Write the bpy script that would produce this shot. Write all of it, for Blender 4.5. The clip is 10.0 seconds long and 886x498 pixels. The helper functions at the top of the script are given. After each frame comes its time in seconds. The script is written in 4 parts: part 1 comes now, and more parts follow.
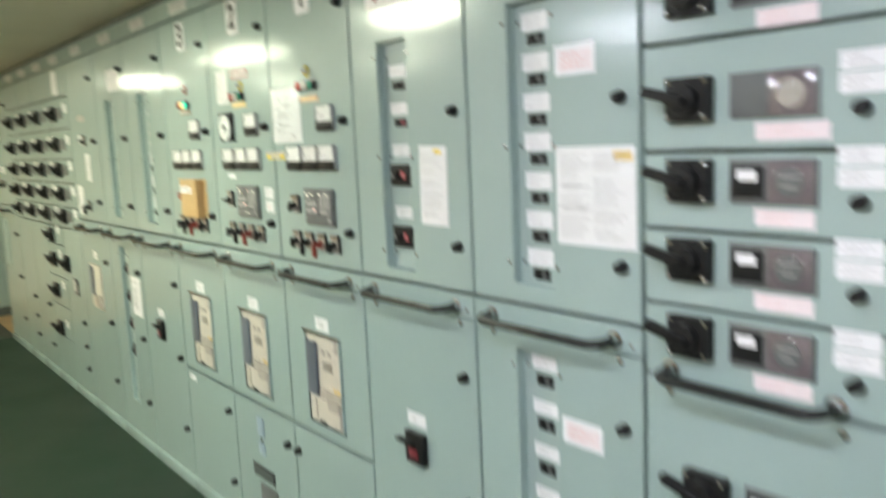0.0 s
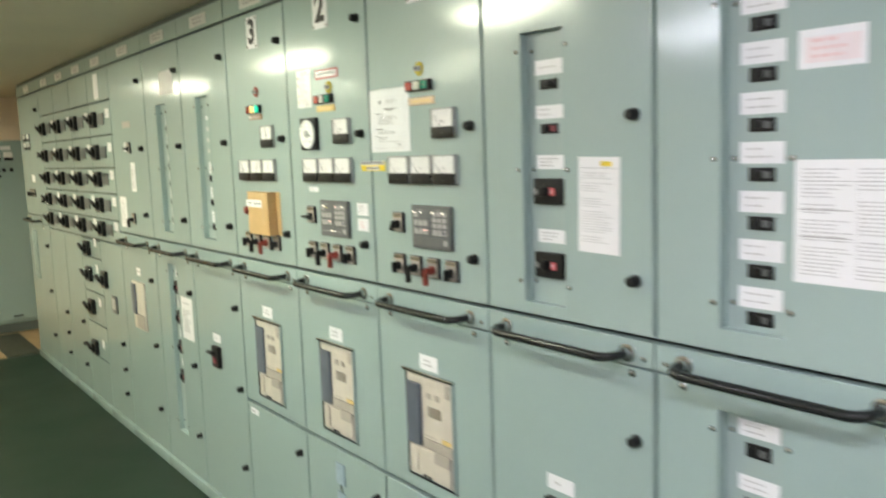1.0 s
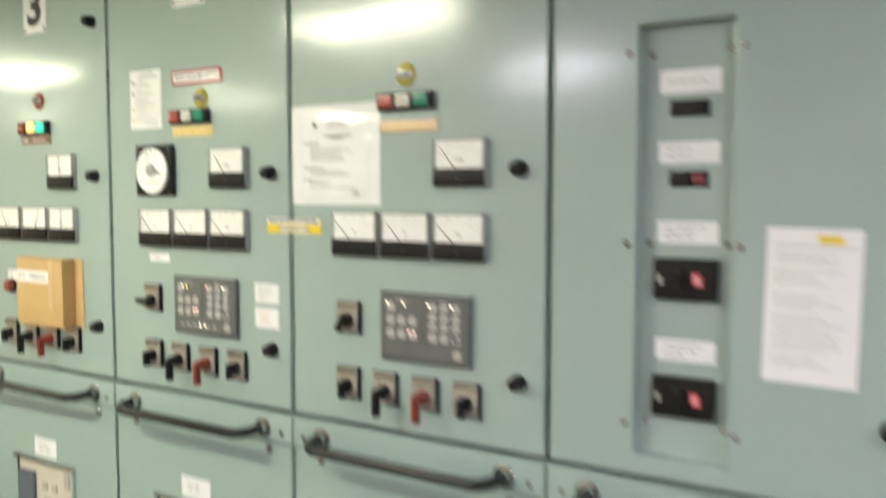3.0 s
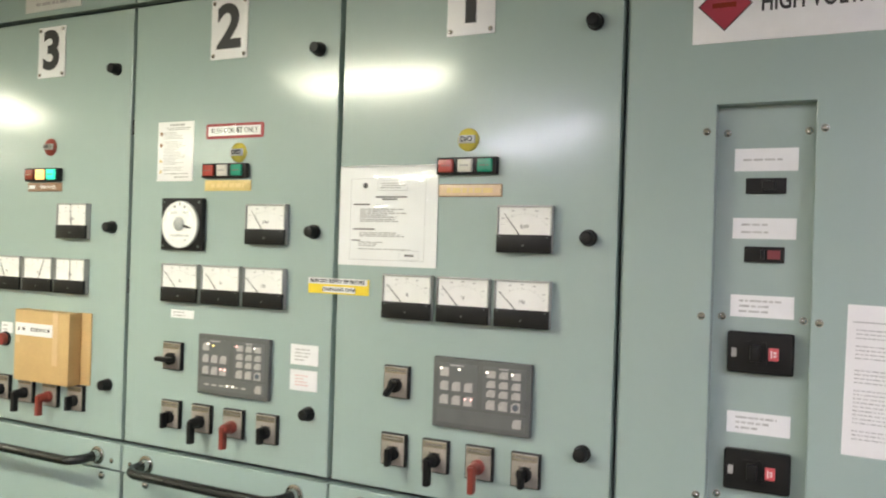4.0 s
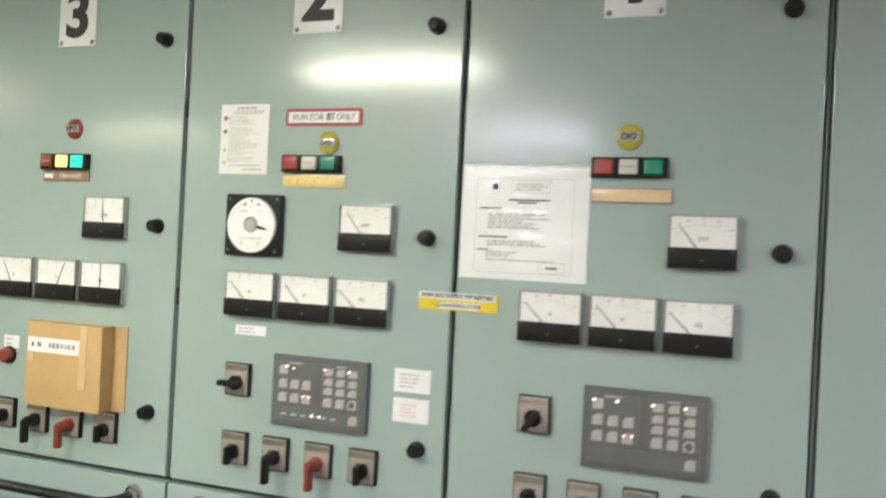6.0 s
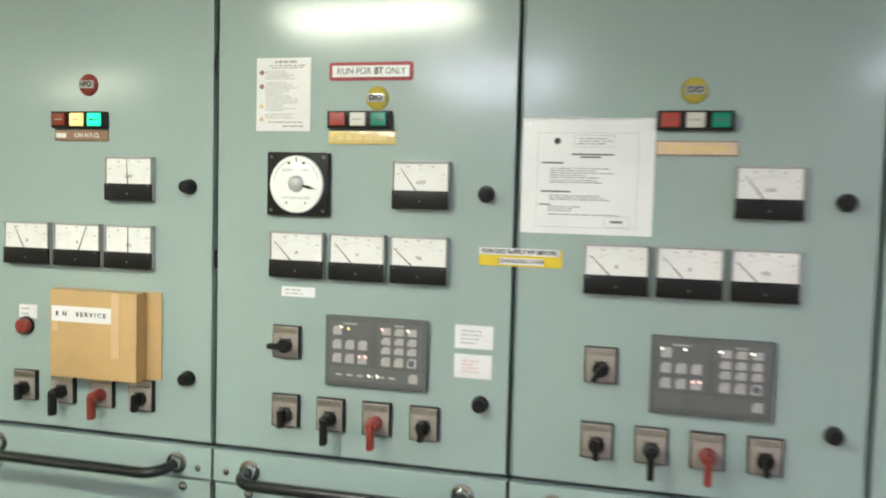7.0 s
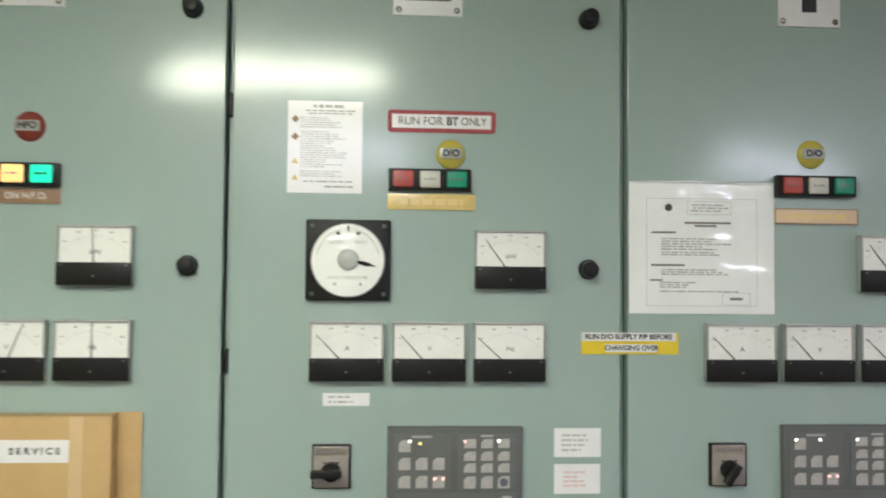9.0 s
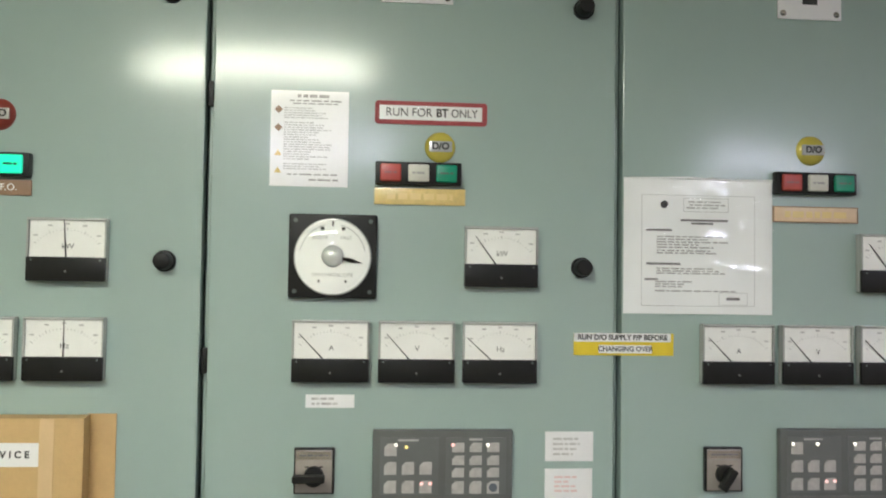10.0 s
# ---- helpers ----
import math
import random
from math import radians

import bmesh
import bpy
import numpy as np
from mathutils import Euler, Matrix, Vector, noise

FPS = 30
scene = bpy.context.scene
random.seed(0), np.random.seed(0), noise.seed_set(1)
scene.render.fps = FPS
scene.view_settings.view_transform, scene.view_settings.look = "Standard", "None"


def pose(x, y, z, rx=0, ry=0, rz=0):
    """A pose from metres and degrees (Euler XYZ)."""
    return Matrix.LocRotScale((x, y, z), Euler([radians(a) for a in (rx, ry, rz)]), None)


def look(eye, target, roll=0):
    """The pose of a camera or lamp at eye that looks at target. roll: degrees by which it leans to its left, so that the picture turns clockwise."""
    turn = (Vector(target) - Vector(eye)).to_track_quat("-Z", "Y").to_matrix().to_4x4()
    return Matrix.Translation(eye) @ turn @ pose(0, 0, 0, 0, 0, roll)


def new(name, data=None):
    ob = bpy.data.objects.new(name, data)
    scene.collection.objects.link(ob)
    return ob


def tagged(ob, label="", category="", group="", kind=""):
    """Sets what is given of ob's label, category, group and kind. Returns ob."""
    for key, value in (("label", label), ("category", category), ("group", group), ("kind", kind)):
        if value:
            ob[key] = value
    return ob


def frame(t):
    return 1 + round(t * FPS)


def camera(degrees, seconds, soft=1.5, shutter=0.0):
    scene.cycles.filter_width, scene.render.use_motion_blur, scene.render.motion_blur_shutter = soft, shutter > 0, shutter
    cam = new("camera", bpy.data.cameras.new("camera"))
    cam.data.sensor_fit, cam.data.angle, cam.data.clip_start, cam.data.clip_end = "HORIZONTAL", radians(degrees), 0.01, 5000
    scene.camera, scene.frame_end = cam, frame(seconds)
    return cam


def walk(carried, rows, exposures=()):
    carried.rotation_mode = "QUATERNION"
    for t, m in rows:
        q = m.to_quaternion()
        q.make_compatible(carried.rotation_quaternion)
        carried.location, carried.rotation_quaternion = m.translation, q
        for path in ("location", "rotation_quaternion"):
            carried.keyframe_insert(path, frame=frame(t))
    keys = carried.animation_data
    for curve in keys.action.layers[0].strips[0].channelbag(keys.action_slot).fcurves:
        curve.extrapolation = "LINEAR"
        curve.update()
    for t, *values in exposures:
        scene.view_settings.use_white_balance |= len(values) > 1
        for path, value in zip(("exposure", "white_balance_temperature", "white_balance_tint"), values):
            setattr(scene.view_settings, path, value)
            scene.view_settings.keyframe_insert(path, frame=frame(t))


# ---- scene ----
cam = camera(56.70, 10.0, soft=1.9, shutter=0.9)
# seconds, eye, yaw, pitch, roll
ROWS = [
    (0.0, -1.3800, -0.4713, 1.7082, -37.41, -7.79, -2.61),
    (0.1, -1.3580, -0.4347, 1.7063, -36.41, -6.80, -1.62),
    (0.4, -1.3588, -0.2821, 1.6982, -33.99, -7.40, -0.28),
    (0.5, -1.3567, -0.2399, 1.7091, -33.91, -8.07, -0.65),
    (0.6, -1.3570, -0.1887, 1.6976, -34.39, -8.32, -0.13),
    (1.0, -1.4133, 0.0717, 1.7139, -36.74, -6.93, -2.04),
    (1.1, -1.4184, 0.1095, 1.7079, -36.34, -6.75, -2.29),
    (1.4, -1.3930, 0.3121, 1.7078, -36.21, -8.71, -2.47),
    (1.5, -1.3689, 0.3783, 1.6946, -35.74, -8.12, -1.83),
    (1.7, -1.3235, 0.4998, 1.7057, -33.23, -7.18, -1.56),
    (1.8, -1.3111, 0.5855, 1.7029, -33.66, -6.54, -0.37),
    (2.0, -1.2830, 0.6990, 1.6892, -36.70, -6.64, 1.46),
    (2.1, -1.2918, 0.7386, 1.6913, -39.02, -6.87, 1.79),
    (2.5, -1.2777, 0.9686, 1.7148, -51.45, -6.90, -0.93),
    (2.8, -1.2881, 1.1115, 1.7098, -57.45, -5.15, -0.45),
    (3.0, -1.2475, 1.1982, 1.7310, -58.22, -3.81, 0.04),
    (3.2, -1.2462, 1.2761, 1.7419, -58.98, -1.34, 1.07),
    (4.3, -1.4187, 1.4370, 1.7481, -63.88, 0.08, 1.88),
    (4.5, -1.4468, 1.4569, 1.7349, -63.66, 0.80, 2.31),
    (4.8, -1.4252, 1.4694, 1.7446, -64.19, -0.24, 2.11),
    (5.0, -1.3849, 1.5272, 1.7253, -65.22, -0.08, 2.13),
    (5.2, -1.3386, 1.5598, 1.7503, -64.77, 1.03, 0.08),
    (5.5, -1.3017, 1.6968, 1.7524, -65.79, 1.42, 1.77),
    (5.7, -1.2911, 1.7631, 1.7517, -66.98, 1.17, 2.72),
    (6.8, -1.4548, 2.0947, 1.7552, -76.51, -2.66, 1.41),
    (7.0, -1.3860, 2.1077, 1.7658, -75.75, -3.57, 1.51),
    (7.2, -1.3528, 2.1904, 1.7417, -76.51, -1.04, 0.43),
    (7.5, -1.2224, 2.2412, 1.7422, -75.97, 0.66, 1.09),
    (7.7, -1.1978, 2.3121, 1.7322, -78.51, 1.41, 2.66),
    (8.0, -1.1554, 2.4259, 1.7335, -84.47, 1.28, 2.92),
    (8.2, -1.1782, 2.5122, 1.7369, -87.95, 0.66, 0.85),
    (8.5, -1.1831, 2.6051, 1.7683, -90.59, -0.61, 0.60),
    (8.7, -1.1998, 2.6469, 1.7531, -91.67, 1.56, 0.50),
    (9.0, -1.1750, 2.6706, 1.7524, -93.64, 2.38, 0.52),
    (9.5, -1.1435, 2.6684, 1.7426, -94.94, 2.25, 0.74),
    (10.0, -1.1330, 2.6718, 1.7554, -94.64, 2.09, 0.86),
]
WALK = []
for t, x, y, z, yaw, pitch, roll in ROWS:
    a, b = radians(yaw), radians(pitch)
    ahead = Vector((-math.sin(a) * math.cos(b), math.cos(a) * math.cos(b), math.sin(b)))
    eye = Vector((x, y, z))
    WALK.append((t, look(eye, eye + ahead, roll)))
walk(cam, WALK, [(0.0, 0.46, 6420, 0), (1.0, 0.40, 6520, 3), (1.5, 0.50, 6480, 6), (2.0, 0.24, 6500, 8), (2.5, 0.28, 6600, 10), (3.0, 0.28, 6700, 8),
                 (4.5, 0.20, 6500, 11), (5.5, 0.14, 6460, 11), (7.0, 0.07, 6210, 9), (8.5, -0.17, 6200, 9), (10.0, -0.31, 6200, 10)])

# ---- light ----
world = bpy.data.worlds.new("world")
scene.world = world
world.use_nodes = True
world.node_tree.nodes["Background"].inputs[0].default_value = (0.9, 0.95, 1.0, 1)
world.node_tree.nodes["Background"].inputs[1].default_value = 0.03
scene.view_settings.exposure = 0.0
TUBE_STRENGTH = 74.0


# ---- materials ----
def material(name, colour, rough=0.5, metal=0.0, vary=0.08, scale=6.0, bump=0.0, bump_scale=200.0, coat=0.0, coat_rough=0.06, glow=0.0, spec=0.5, stain=0.0, wave=0.0):
    m = bpy.data.materials.new(name)
    m.use_nodes = True
    nodes, links = m.node_tree.nodes, m.node_tree.links
    b = nodes["Principled BSDF"]
    b.inputs["Roughness"].default_value = rough
    b.inputs["Metallic"].default_value = metal
    b.inputs["Specular IOR Level"].default_value = spec
    b.inputs["Coat Weight"].default_value = coat
    b.inputs["Coat Roughness"].default_value = coat_rough
    co = nodes.new("ShaderNodeTexCoord")
    geo = nodes.new("ShaderNodeNewGeometry")
    n1 = nodes.new("ShaderNodeTexNoise")
    n1.inputs["Scale"].default_value = scale
    n1.inputs["Detail"].default_value = 5
    links.new(geo.outputs["Position"], n1.inputs["Vector"])
    n2 = nodes.new("ShaderNodeTexNoise")
    n2.inputs["Scale"].default_value = scale * 14
    n2.inputs["Detail"].default_value = 3
    links.new(geo.outputs["Position"], n2.inputs["Vector"])
    mix = nodes.new("ShaderNodeMath")
    mix.operation = "MULTIPLY_ADD"
    links.new(n2.outputs["Fac"], mix.inputs[0])
    mix.inputs[1].default_value = 0.35
    links.new(n1.outputs["Fac"], mix.inputs[2])
    ramp = nodes.new("ShaderNodeMapRange")
    ramp.inputs["From Min"].default_value, ramp.inputs["From Max"].default_value = 0.35, 1.0
    ramp.inputs["To Min"].default_value, ramp.inputs["To Max"].default_value = 1 - vary, 1 + vary
    links.new(mix.outputs[0], ramp.inputs["Value"])
    tint = nodes.new("ShaderNodeVectorMath")
    tint.operation = "SCALE"
    tint.inputs[0].default_value = colour
    links.new(ramp.outputs[0], tint.inputs["Scale"])
    links.new(tint.outputs[0], b.inputs["Base Color"])
    if stain:
        rr = nodes.new("ShaderNodeMapRange")
        rr.inputs["To Min"].default_value, rr.inputs["To Max"].default_value = rough - stain, rough + stain
        links.new(n1.outputs["Fac"], rr.inputs["Value"])
        links.new(rr.outputs[0], b.inputs["Roughness"])
    if bump:
        n3 = nodes.new("ShaderNodeTexNoise")
        n3.inputs["Scale"].default_value = bump_scale
        n3.inputs["Detail"].default_value = 3
        links.new(geo.outputs["Position"], n3.inputs["Vector"])
        bp = nodes.new("ShaderNodeBump")
        bp.inputs["Strength"].default_value = bump
        bp.inputs["Distance"].default_value = 0.002
        links.new(n3.outputs["Fac"], bp.inputs["Height"])
        links.new(bp.outputs[0], b.inputs["Normal"])
        if wave:
            # pressed sheet metal is never quite flat, and each door differs
            info = nodes.new("ShaderNodeObjectInfo")
            shift = nodes.new("ShaderNodeVectorMath")
            shift.operation = "MULTIPLY_ADD"
            links.new(info.outputs["Random"], shift.inputs[0])
            shift.inputs[1].default_value = (40, 70, 90)
            links.new(geo.outputs["Position"], shift.inputs[2])
            n4 = nodes.new("ShaderNodeTexNoise")
            n4.inputs["Scale"].default_value = 2.6
            n4.inputs["Detail"].default_value = 1
            links.new(shift.outputs[0], n4.inputs["Vector"])
            bw = nodes.new("ShaderNodeBump")
            bw.inputs["Strength"].default_value = 1.0
            bw.inputs["Distance"].default_value = wave
            links.new(n4.outputs["Fac"], bw.inputs["Height"])
            links.new(bw.outputs[0], bp.inputs["Normal"])
        if coat:
            links.new(bp.outputs[0], b.inputs["Coat Normal"])
    if glow:
        b.inputs["Emission Color"].default_value = (*colour, 1)
        b.inputs["Emission Strength"].default_value = glow
    return m


PAINT = material("grey_green_paint", (0.332, 0.435, 0.404), 0.42, spec=0.35, vary=0.035, scale=2.2, coat=0.85, coat_rough=0.155, bump=0.012, bump_scale=260, wave=0.006)
PAINT_IN = material("recess_paint", (0.33, 0.42, 0.39), 0.40, vary=0.05, scale=3)
SEAM = material("dark_gasket_rubber", (0.095, 0.118, 0.108), 0.8)
BLACK = material("black_plastic", (0.012, 0.0125, 0.012), 0.38, vary=0.2, scale=40, spec=0.22)
RAIL = material("black_vinyl_tube", (0.014, 0.016, 0.015), 0.27, vary=0.2, scale=30, spec=0.4)
CHROME = material("chrome", (0.47, 0.48, 0.47), 0.20, 1.0, vary=0.1, scale=30)
STEEL = material("dull_steel_plate", (0.40, 0.37, 0.33), 0.36, 0.45, vary=0.15, scale=40)
FACE = material("white_dial_card", (0.87, 0.88, 0.85), 0.5, vary=0.05, scale=30, coat=0.6, bump=0.05, bump_scale=20)
CLEAR = material("clear_grey_plastic_rim", (0.40, 0.42, 0.40), 0.15, vary=0.1, scale=30, coat=1.0, coat_rough=0.04)
PAPER = material("white_paper", (0.83, 0.83, 0.82), 0.6, vary=0.04, scale=14)
LAMINATE = material("laminated_paper", (0.82, 0.83, 0.82), 0.5, vary=0.05, scale=12, coat=1.0, bump=0.8, bump_scale=26)
SMOOTH_LAMINATE = material("smooth_laminated_paper", (0.84, 0.85, 0.84), 0.42, vary=0.05, scale=12, coat=1.0, coat_rough=0.17, bump=0.5, bump_scale=16)
LABEL = material("white_plastic_label", (0.82, 0.83, 0.83), 0.32, vary=0.04, scale=30)
def clear_cover():
    """A thin clear moulding: see-through, with a gloss that grows towards the edge."""
    m = bpy.data.materials.new("clear_moulded_cover")
    m.use_nodes = True
    nodes, links = m.node_tree.nodes, m.node_tree.links
    nodes.remove(nodes["Principled BSDF"])
    clear = nodes.new("ShaderNodeBsdfTransparent")
    clear.inputs["Color"].default_value = (0.96, 0.97, 0.96, 1)
    gloss = nodes.new("ShaderNodeBsdfGlossy")
    gloss.inputs["Roughness"].default_value = 0.05
    fresnel = nodes.new("ShaderNodeFresnel")
    fresnel.inputs["IOR"].default_value = 1.5
    mix = nodes.new("ShaderNodeMixShader")
    links.new(fresnel.outputs[0], mix.inputs[0])
    links.new(clear.outputs[0], mix.inputs[1])
    links.new(gloss.outputs[0], mix.inputs[2])
    links.new(mix.outputs[0], nodes["Material Output"].inputs["Surface"])
    return m


COVER = clear_cover()
FADED = material("faded_grey_label", (0.58, 0.59, 0.55), 0.4, vary=0.08, scale=20)
INK = material("black_ink", (0.03, 0.03, 0.03), 0.6)
DARK_PRINT = material("dark_grey_print", (0.16, 0.16, 0.16), 0.6)
GREY_INK = material("grey_print", (0.37, 0.37, 0.36), 0.6, vary=0.3, scale=90)
FAINT_RED = material("faint_red_print", (0.78, 0.58, 0.57), 0.6)
FAINT_INK = material("faint_grey_print", (0.52, 0.52, 0.51), 0.6, vary=0.3, scale=90)
SIGN_RED = material("crimson_sign_print", (0.34, 0.025, 0.045), 0.45, vary=0.12, scale=60)
GREEN_LEGEND = material("dark_green_legend", (0.012, 0.11, 0.07), 0.5)
RED_INK = material("red_print", (0.36, 0.06, 0.065), 0.6, vary=0.2, scale=60)
RED = material("red_plastic", (0.225, 0.038, 0.026), 0.35, vary=0.15, scale=40)
RED_LENS = material("red_lens", (0.40, 0.060, 0.045), 0.25, vary=0.1, scale=60)
WHITE_LENS = material("milky_lens", (0.60, 0.60, 0.53), 0.3, vary=0.08, scale=60)
GREEN_LENS = material("green_lens", (0.01, 0.25, 0.15), 0.25, vary=0.1, scale=60)
AMBER_ON = material("lit_amber_lens", (1.0, 0.62, 0.22), 0.3, glow=0.9)
GREEN_ON = material("lit_green_lens", (0.02, 0.80, 0.50), 0.3, glow=0.75)
DARK_RED_LENS = material("unlit_red_lens", (0.22, 0.03, 0.015), 0.25)
RED_ON = material("glowing_red_rocker", (0.50, 0.08, 0.09), 0.3, glow=0.22)
RED_DIM = material("dim_red_rocker", (0.22, 0.04, 0.05), 0.3)
LED_WHITE = material("lit_white_led", (1.0, 0.95, 0.8), 0.3, glow=3.0)
LED_RED = material("lit_red_led", (1.0, 0.55, 0.50), 0.3, glow=2.0)
LED_YELLOW = material("lit_yellow_led", (1.0, 0.8, 0.25), 0.3, glow=1.5)
BLUE_TAG = material("pale_blue_plastic", (0.30, 0.40, 0.46), 0.35, vary=0.2, scale=40)
YELLOW = material("yellow_plastic", (0.52, 0.45, 0.08), 0.16, vary=0.12, scale=50, coat=1.0, coat_rough=0.05)
YELLOW_PLATE = material("engraved_yellow_plate", (0.72, 0.55, 0.20), 0.35, vary=0.18, scale=60, coat=1.0, bump=0.9, bump_scale=45)
BEIGE_PLATE = material("pale_beige_plate", (0.74, 0.56, 0.36), 0.3, vary=0.1, scale=60, coat=1.0, bump=0.3, bump_scale=40)
PALE_YELLOW = material("pale_engraving", (0.755, 0.585, 0.25), 0.4)
YELLOW_TAPE = material("yellow_tape", (0.78, 0.60, 0.03), 0.4, vary=0.08, scale=40)
BROWN_PLATE = material("engraved_brown_plate", (0.28, 0.17, 0.10), 0.4, vary=0.1, scale=50)
CARD = material("kraft_cardboard", (0.55, 0.375, 0.165), 0.62, vary=0.12, scale=10, bump=0.15, bump_scale=350)
TAPE = material("clear_sticky_tape", (0.68, 0.50, 0.28), 0.12, vary=0.06, scale=20)
BEIGE = material("beige_breaker_moulding", (0.59, 0.555, 0.465), 0.42, vary=0.1, scale=14)
BEIGE_DARK = material("tan_breaker_moulding", (0.40, 0.37, 0.31), 0.45, vary=0.12, scale=16)
BEIGE_SHADE = material("grey_brown_rating_window", (0.27, 0.24, 0.19), 0.3, vary=0.2, scale=40)
PINK_LABEL = material("pale_pink_label", (0.82, 0.73, 0.73), 0.35, vary=0.06, scale=30)
DIAL_GLASS = material("dark_glossy_dial_window", (0.17, 0.145, 0.148), 0.12, vary=0.2, scale=30, coat=1.0)
BREAKER_BLUE = material("blue_grey_breaker_panel", (0.105, 0.125, 0.15), 0.4, vary=0.15, scale=20)
CTRL = material("grey_controller_fascia", (0.112, 0.121, 0.116), 0.42, vary=0.1, scale=30)
CTRL_IN = material("dark_grey_controller_field", (0.130, 0.139, 0.136), 0.35, vary=0.1, scale=30)
KEY = material("pale_grey_key", (0.44, 0.43, 0.41), 0.45, vary=0.18, scale=120)
FLOOR = material("green_deck_paint", (0.0068, 0.022, 0.0110), 0.46, vary=0.3, scale=1.6, bump=0.2, bump_scale=60, stain=0.12, spec=0.3)
CEILING = material("cream_ceiling_panel", (0.68, 0.59, 0.44), 0.5, vary=0.06, scale=2)
WALL = material("cream_wall_panel", (0.76, 0.64, 0.48), 0.5, vary=0.06, scale=2)
OCHRE = material("ochre_skirting", (0.40, 0.22, 0.04), 0.45, vary=0.15, scale=8)
TAN_FLOOR = material("tan_deck_covering", (0.48, 0.33, 0.17), 0.5, vary=0.15, scale=6)
MAT = material("dark_rubber_mat", (0.05, 0.055, 0.04), 0.8, vary=0.3, scale=20, bump=0.4, bump_scale=120)
DIFFUSER = material("lit_neutral_diffuser", (1.0, 0.985, 0.79), 0.4, glow=TUBE_STRENGTH)
DIFFUSER_COOL = material("lit_cool_diffuser", (0.97, 0.935, 1.11), 0.4, glow=TUBE_STRENGTH * 0.95)
# dimmed for the two unseen lamps added at the near end
DIFFUSER_ADDED = material("lit_added_cool_diffuser", (0.98, 0.93, 1.13), 0.4, glow=TUBE_STRENGTH * 0.58)
DIFFUSER_WARM = material("lit_warm_diffuser", (1.0, 0.975, 0.77), 0.4, glow=TUBE_STRENGTH * 0.68)
WHITE_METAL = material("white_enamel", (0.75, 0.73, 0.68), 0.35)

# ---- building helpers ----
# local axes of everything on the switchboard front: x to the reader's right, y up, z out of the front
FRONT = Matrix(((0, 0, -1), (-1, 0, 0), (0, 1, 0))).to_4x4()


def thing(name, y, z, label, category, group="", off=0.0, kind=""):
    e = new(name)
    e.matrix_world = Matrix.Translation((-off, y, z)) @ FRONT
    return tagged(e, label, category, group, kind)


def part(name, bm, mat, parent, label=""):
    me = bpy.data.meshes.new(name)
    bm.normal_update()
    bm.to_mesh(me)
    bm.free()
    me.materials.append(mat)
    for p in me.polygons:
        p.use_smooth = True
    me.set_sharp_from_angle(angle=radians(20))
    ob = new(name, me)
    ob.parent = parent
    if label:
        ob["label"] = label
    return ob


def box(bm, x0, x1, y0, y1, z0, z1, r=0.0, seg=2):
    made = bmesh.ops.create_cube(bm, size=1.0, matrix=Matrix.Translation(((x0 + x1) / 2, (y0 + y1) / 2, (z0 + z1) / 2)) @ Matrix.Diagonal((abs(x1 - x0), abs(y1 - y0), abs(z1 - z0), 1)))
    if r:
        edges = {e for v in made["verts"] for e in v.link_edges}
        bmesh.ops.bevel(bm, geom=list(edges), offset=r, segments=seg, profile=0.6, affect="EDGES")
    return bm


def one_box(x0, x1, y0, y1, z0, z1, r=0.0, seg=2):
    return box(bmesh.new(), x0, x1, y0, y1, z0, z1, r, seg)


def cyl(bm, r, z0, z1, cx=0.0, cy=0.0, n=20, top=None, bevel=0.0):
    n = n if n < 8 else max(n, 20)
    made = bmesh.ops.create_cone(bm, cap_ends=True, segments=n, radius1=r, radius2=r if top is None else top, depth=z1 - z0, matrix=Matrix.Translation((cx, cy, (z0 + z1) / 2)))
    if bevel:
        rim = {e for v in made["verts"] for e in v.link_edges if len({round(w.co.z, 6) for w in e.verts}) == 1 and e.verts[0].co.z > (z0 + z1) / 2}
        bmesh.ops.bevel(bm, geom=list(rim), offset=bevel, segments=3, profile=0.5, affect="EDGES")
    return bm


def dome(bm, r, h, z0, cx=0.0, cy=0.0, n=24, rings=6):
    rows = []
    for k in range(rings):
        a = k / rings * math.pi / 2
        rows.append([bm.verts.new((cx + r * math.cos(a) * math.cos(q), cy + r * math.cos(a) * math.sin(q), z0 + h * math.sin(a))) for q in (2 * math.pi * i / n for i in range(n))])
    tip = bm.verts.new((cx, cy, z0 + h))
    for lo, hi in zip(rows, rows[1:]):
        for i in range(n):
            bm.faces.new((lo[i], lo[(i + 1) % n], hi[(i + 1) % n], hi[i]))
    for i in range(n):
        bm.faces.new((rows[-1][i], rows[-1][(i + 1) % n], tip))
    return bm


def sweep(points, r, n=20):
    """A round tube along points."""
    bm, rings = bmesh.new(), []
    pts = [Vector(p) for p in points]
    for i, p in enumerate(pts):
        d = (pts[min(i + 1, len(pts) - 1)] - pts[max(i - 1, 0)]).normalized()
        s = d.cross(Vector((0, 1, 0))).normalized()
        u = s.cross(d)
        rings.append([bm.verts.new(p + r * (math.cos(a) * s + math.sin(a) * u)) for a in (2 * math.pi * k / n for k in range(n))])
    for a, b in zip(rings, rings[1:]):
        for k in range(n):
            bm.faces.new((a[k], a[(k + 1) % n], b[(k + 1) % n], b[k]))
    bm.faces.new(rings[0][::-1])
    bm.faces.new(rings[-1])
    bmesh.ops.recalc_face_normals(bm, faces=bm.faces[:])
    return bm


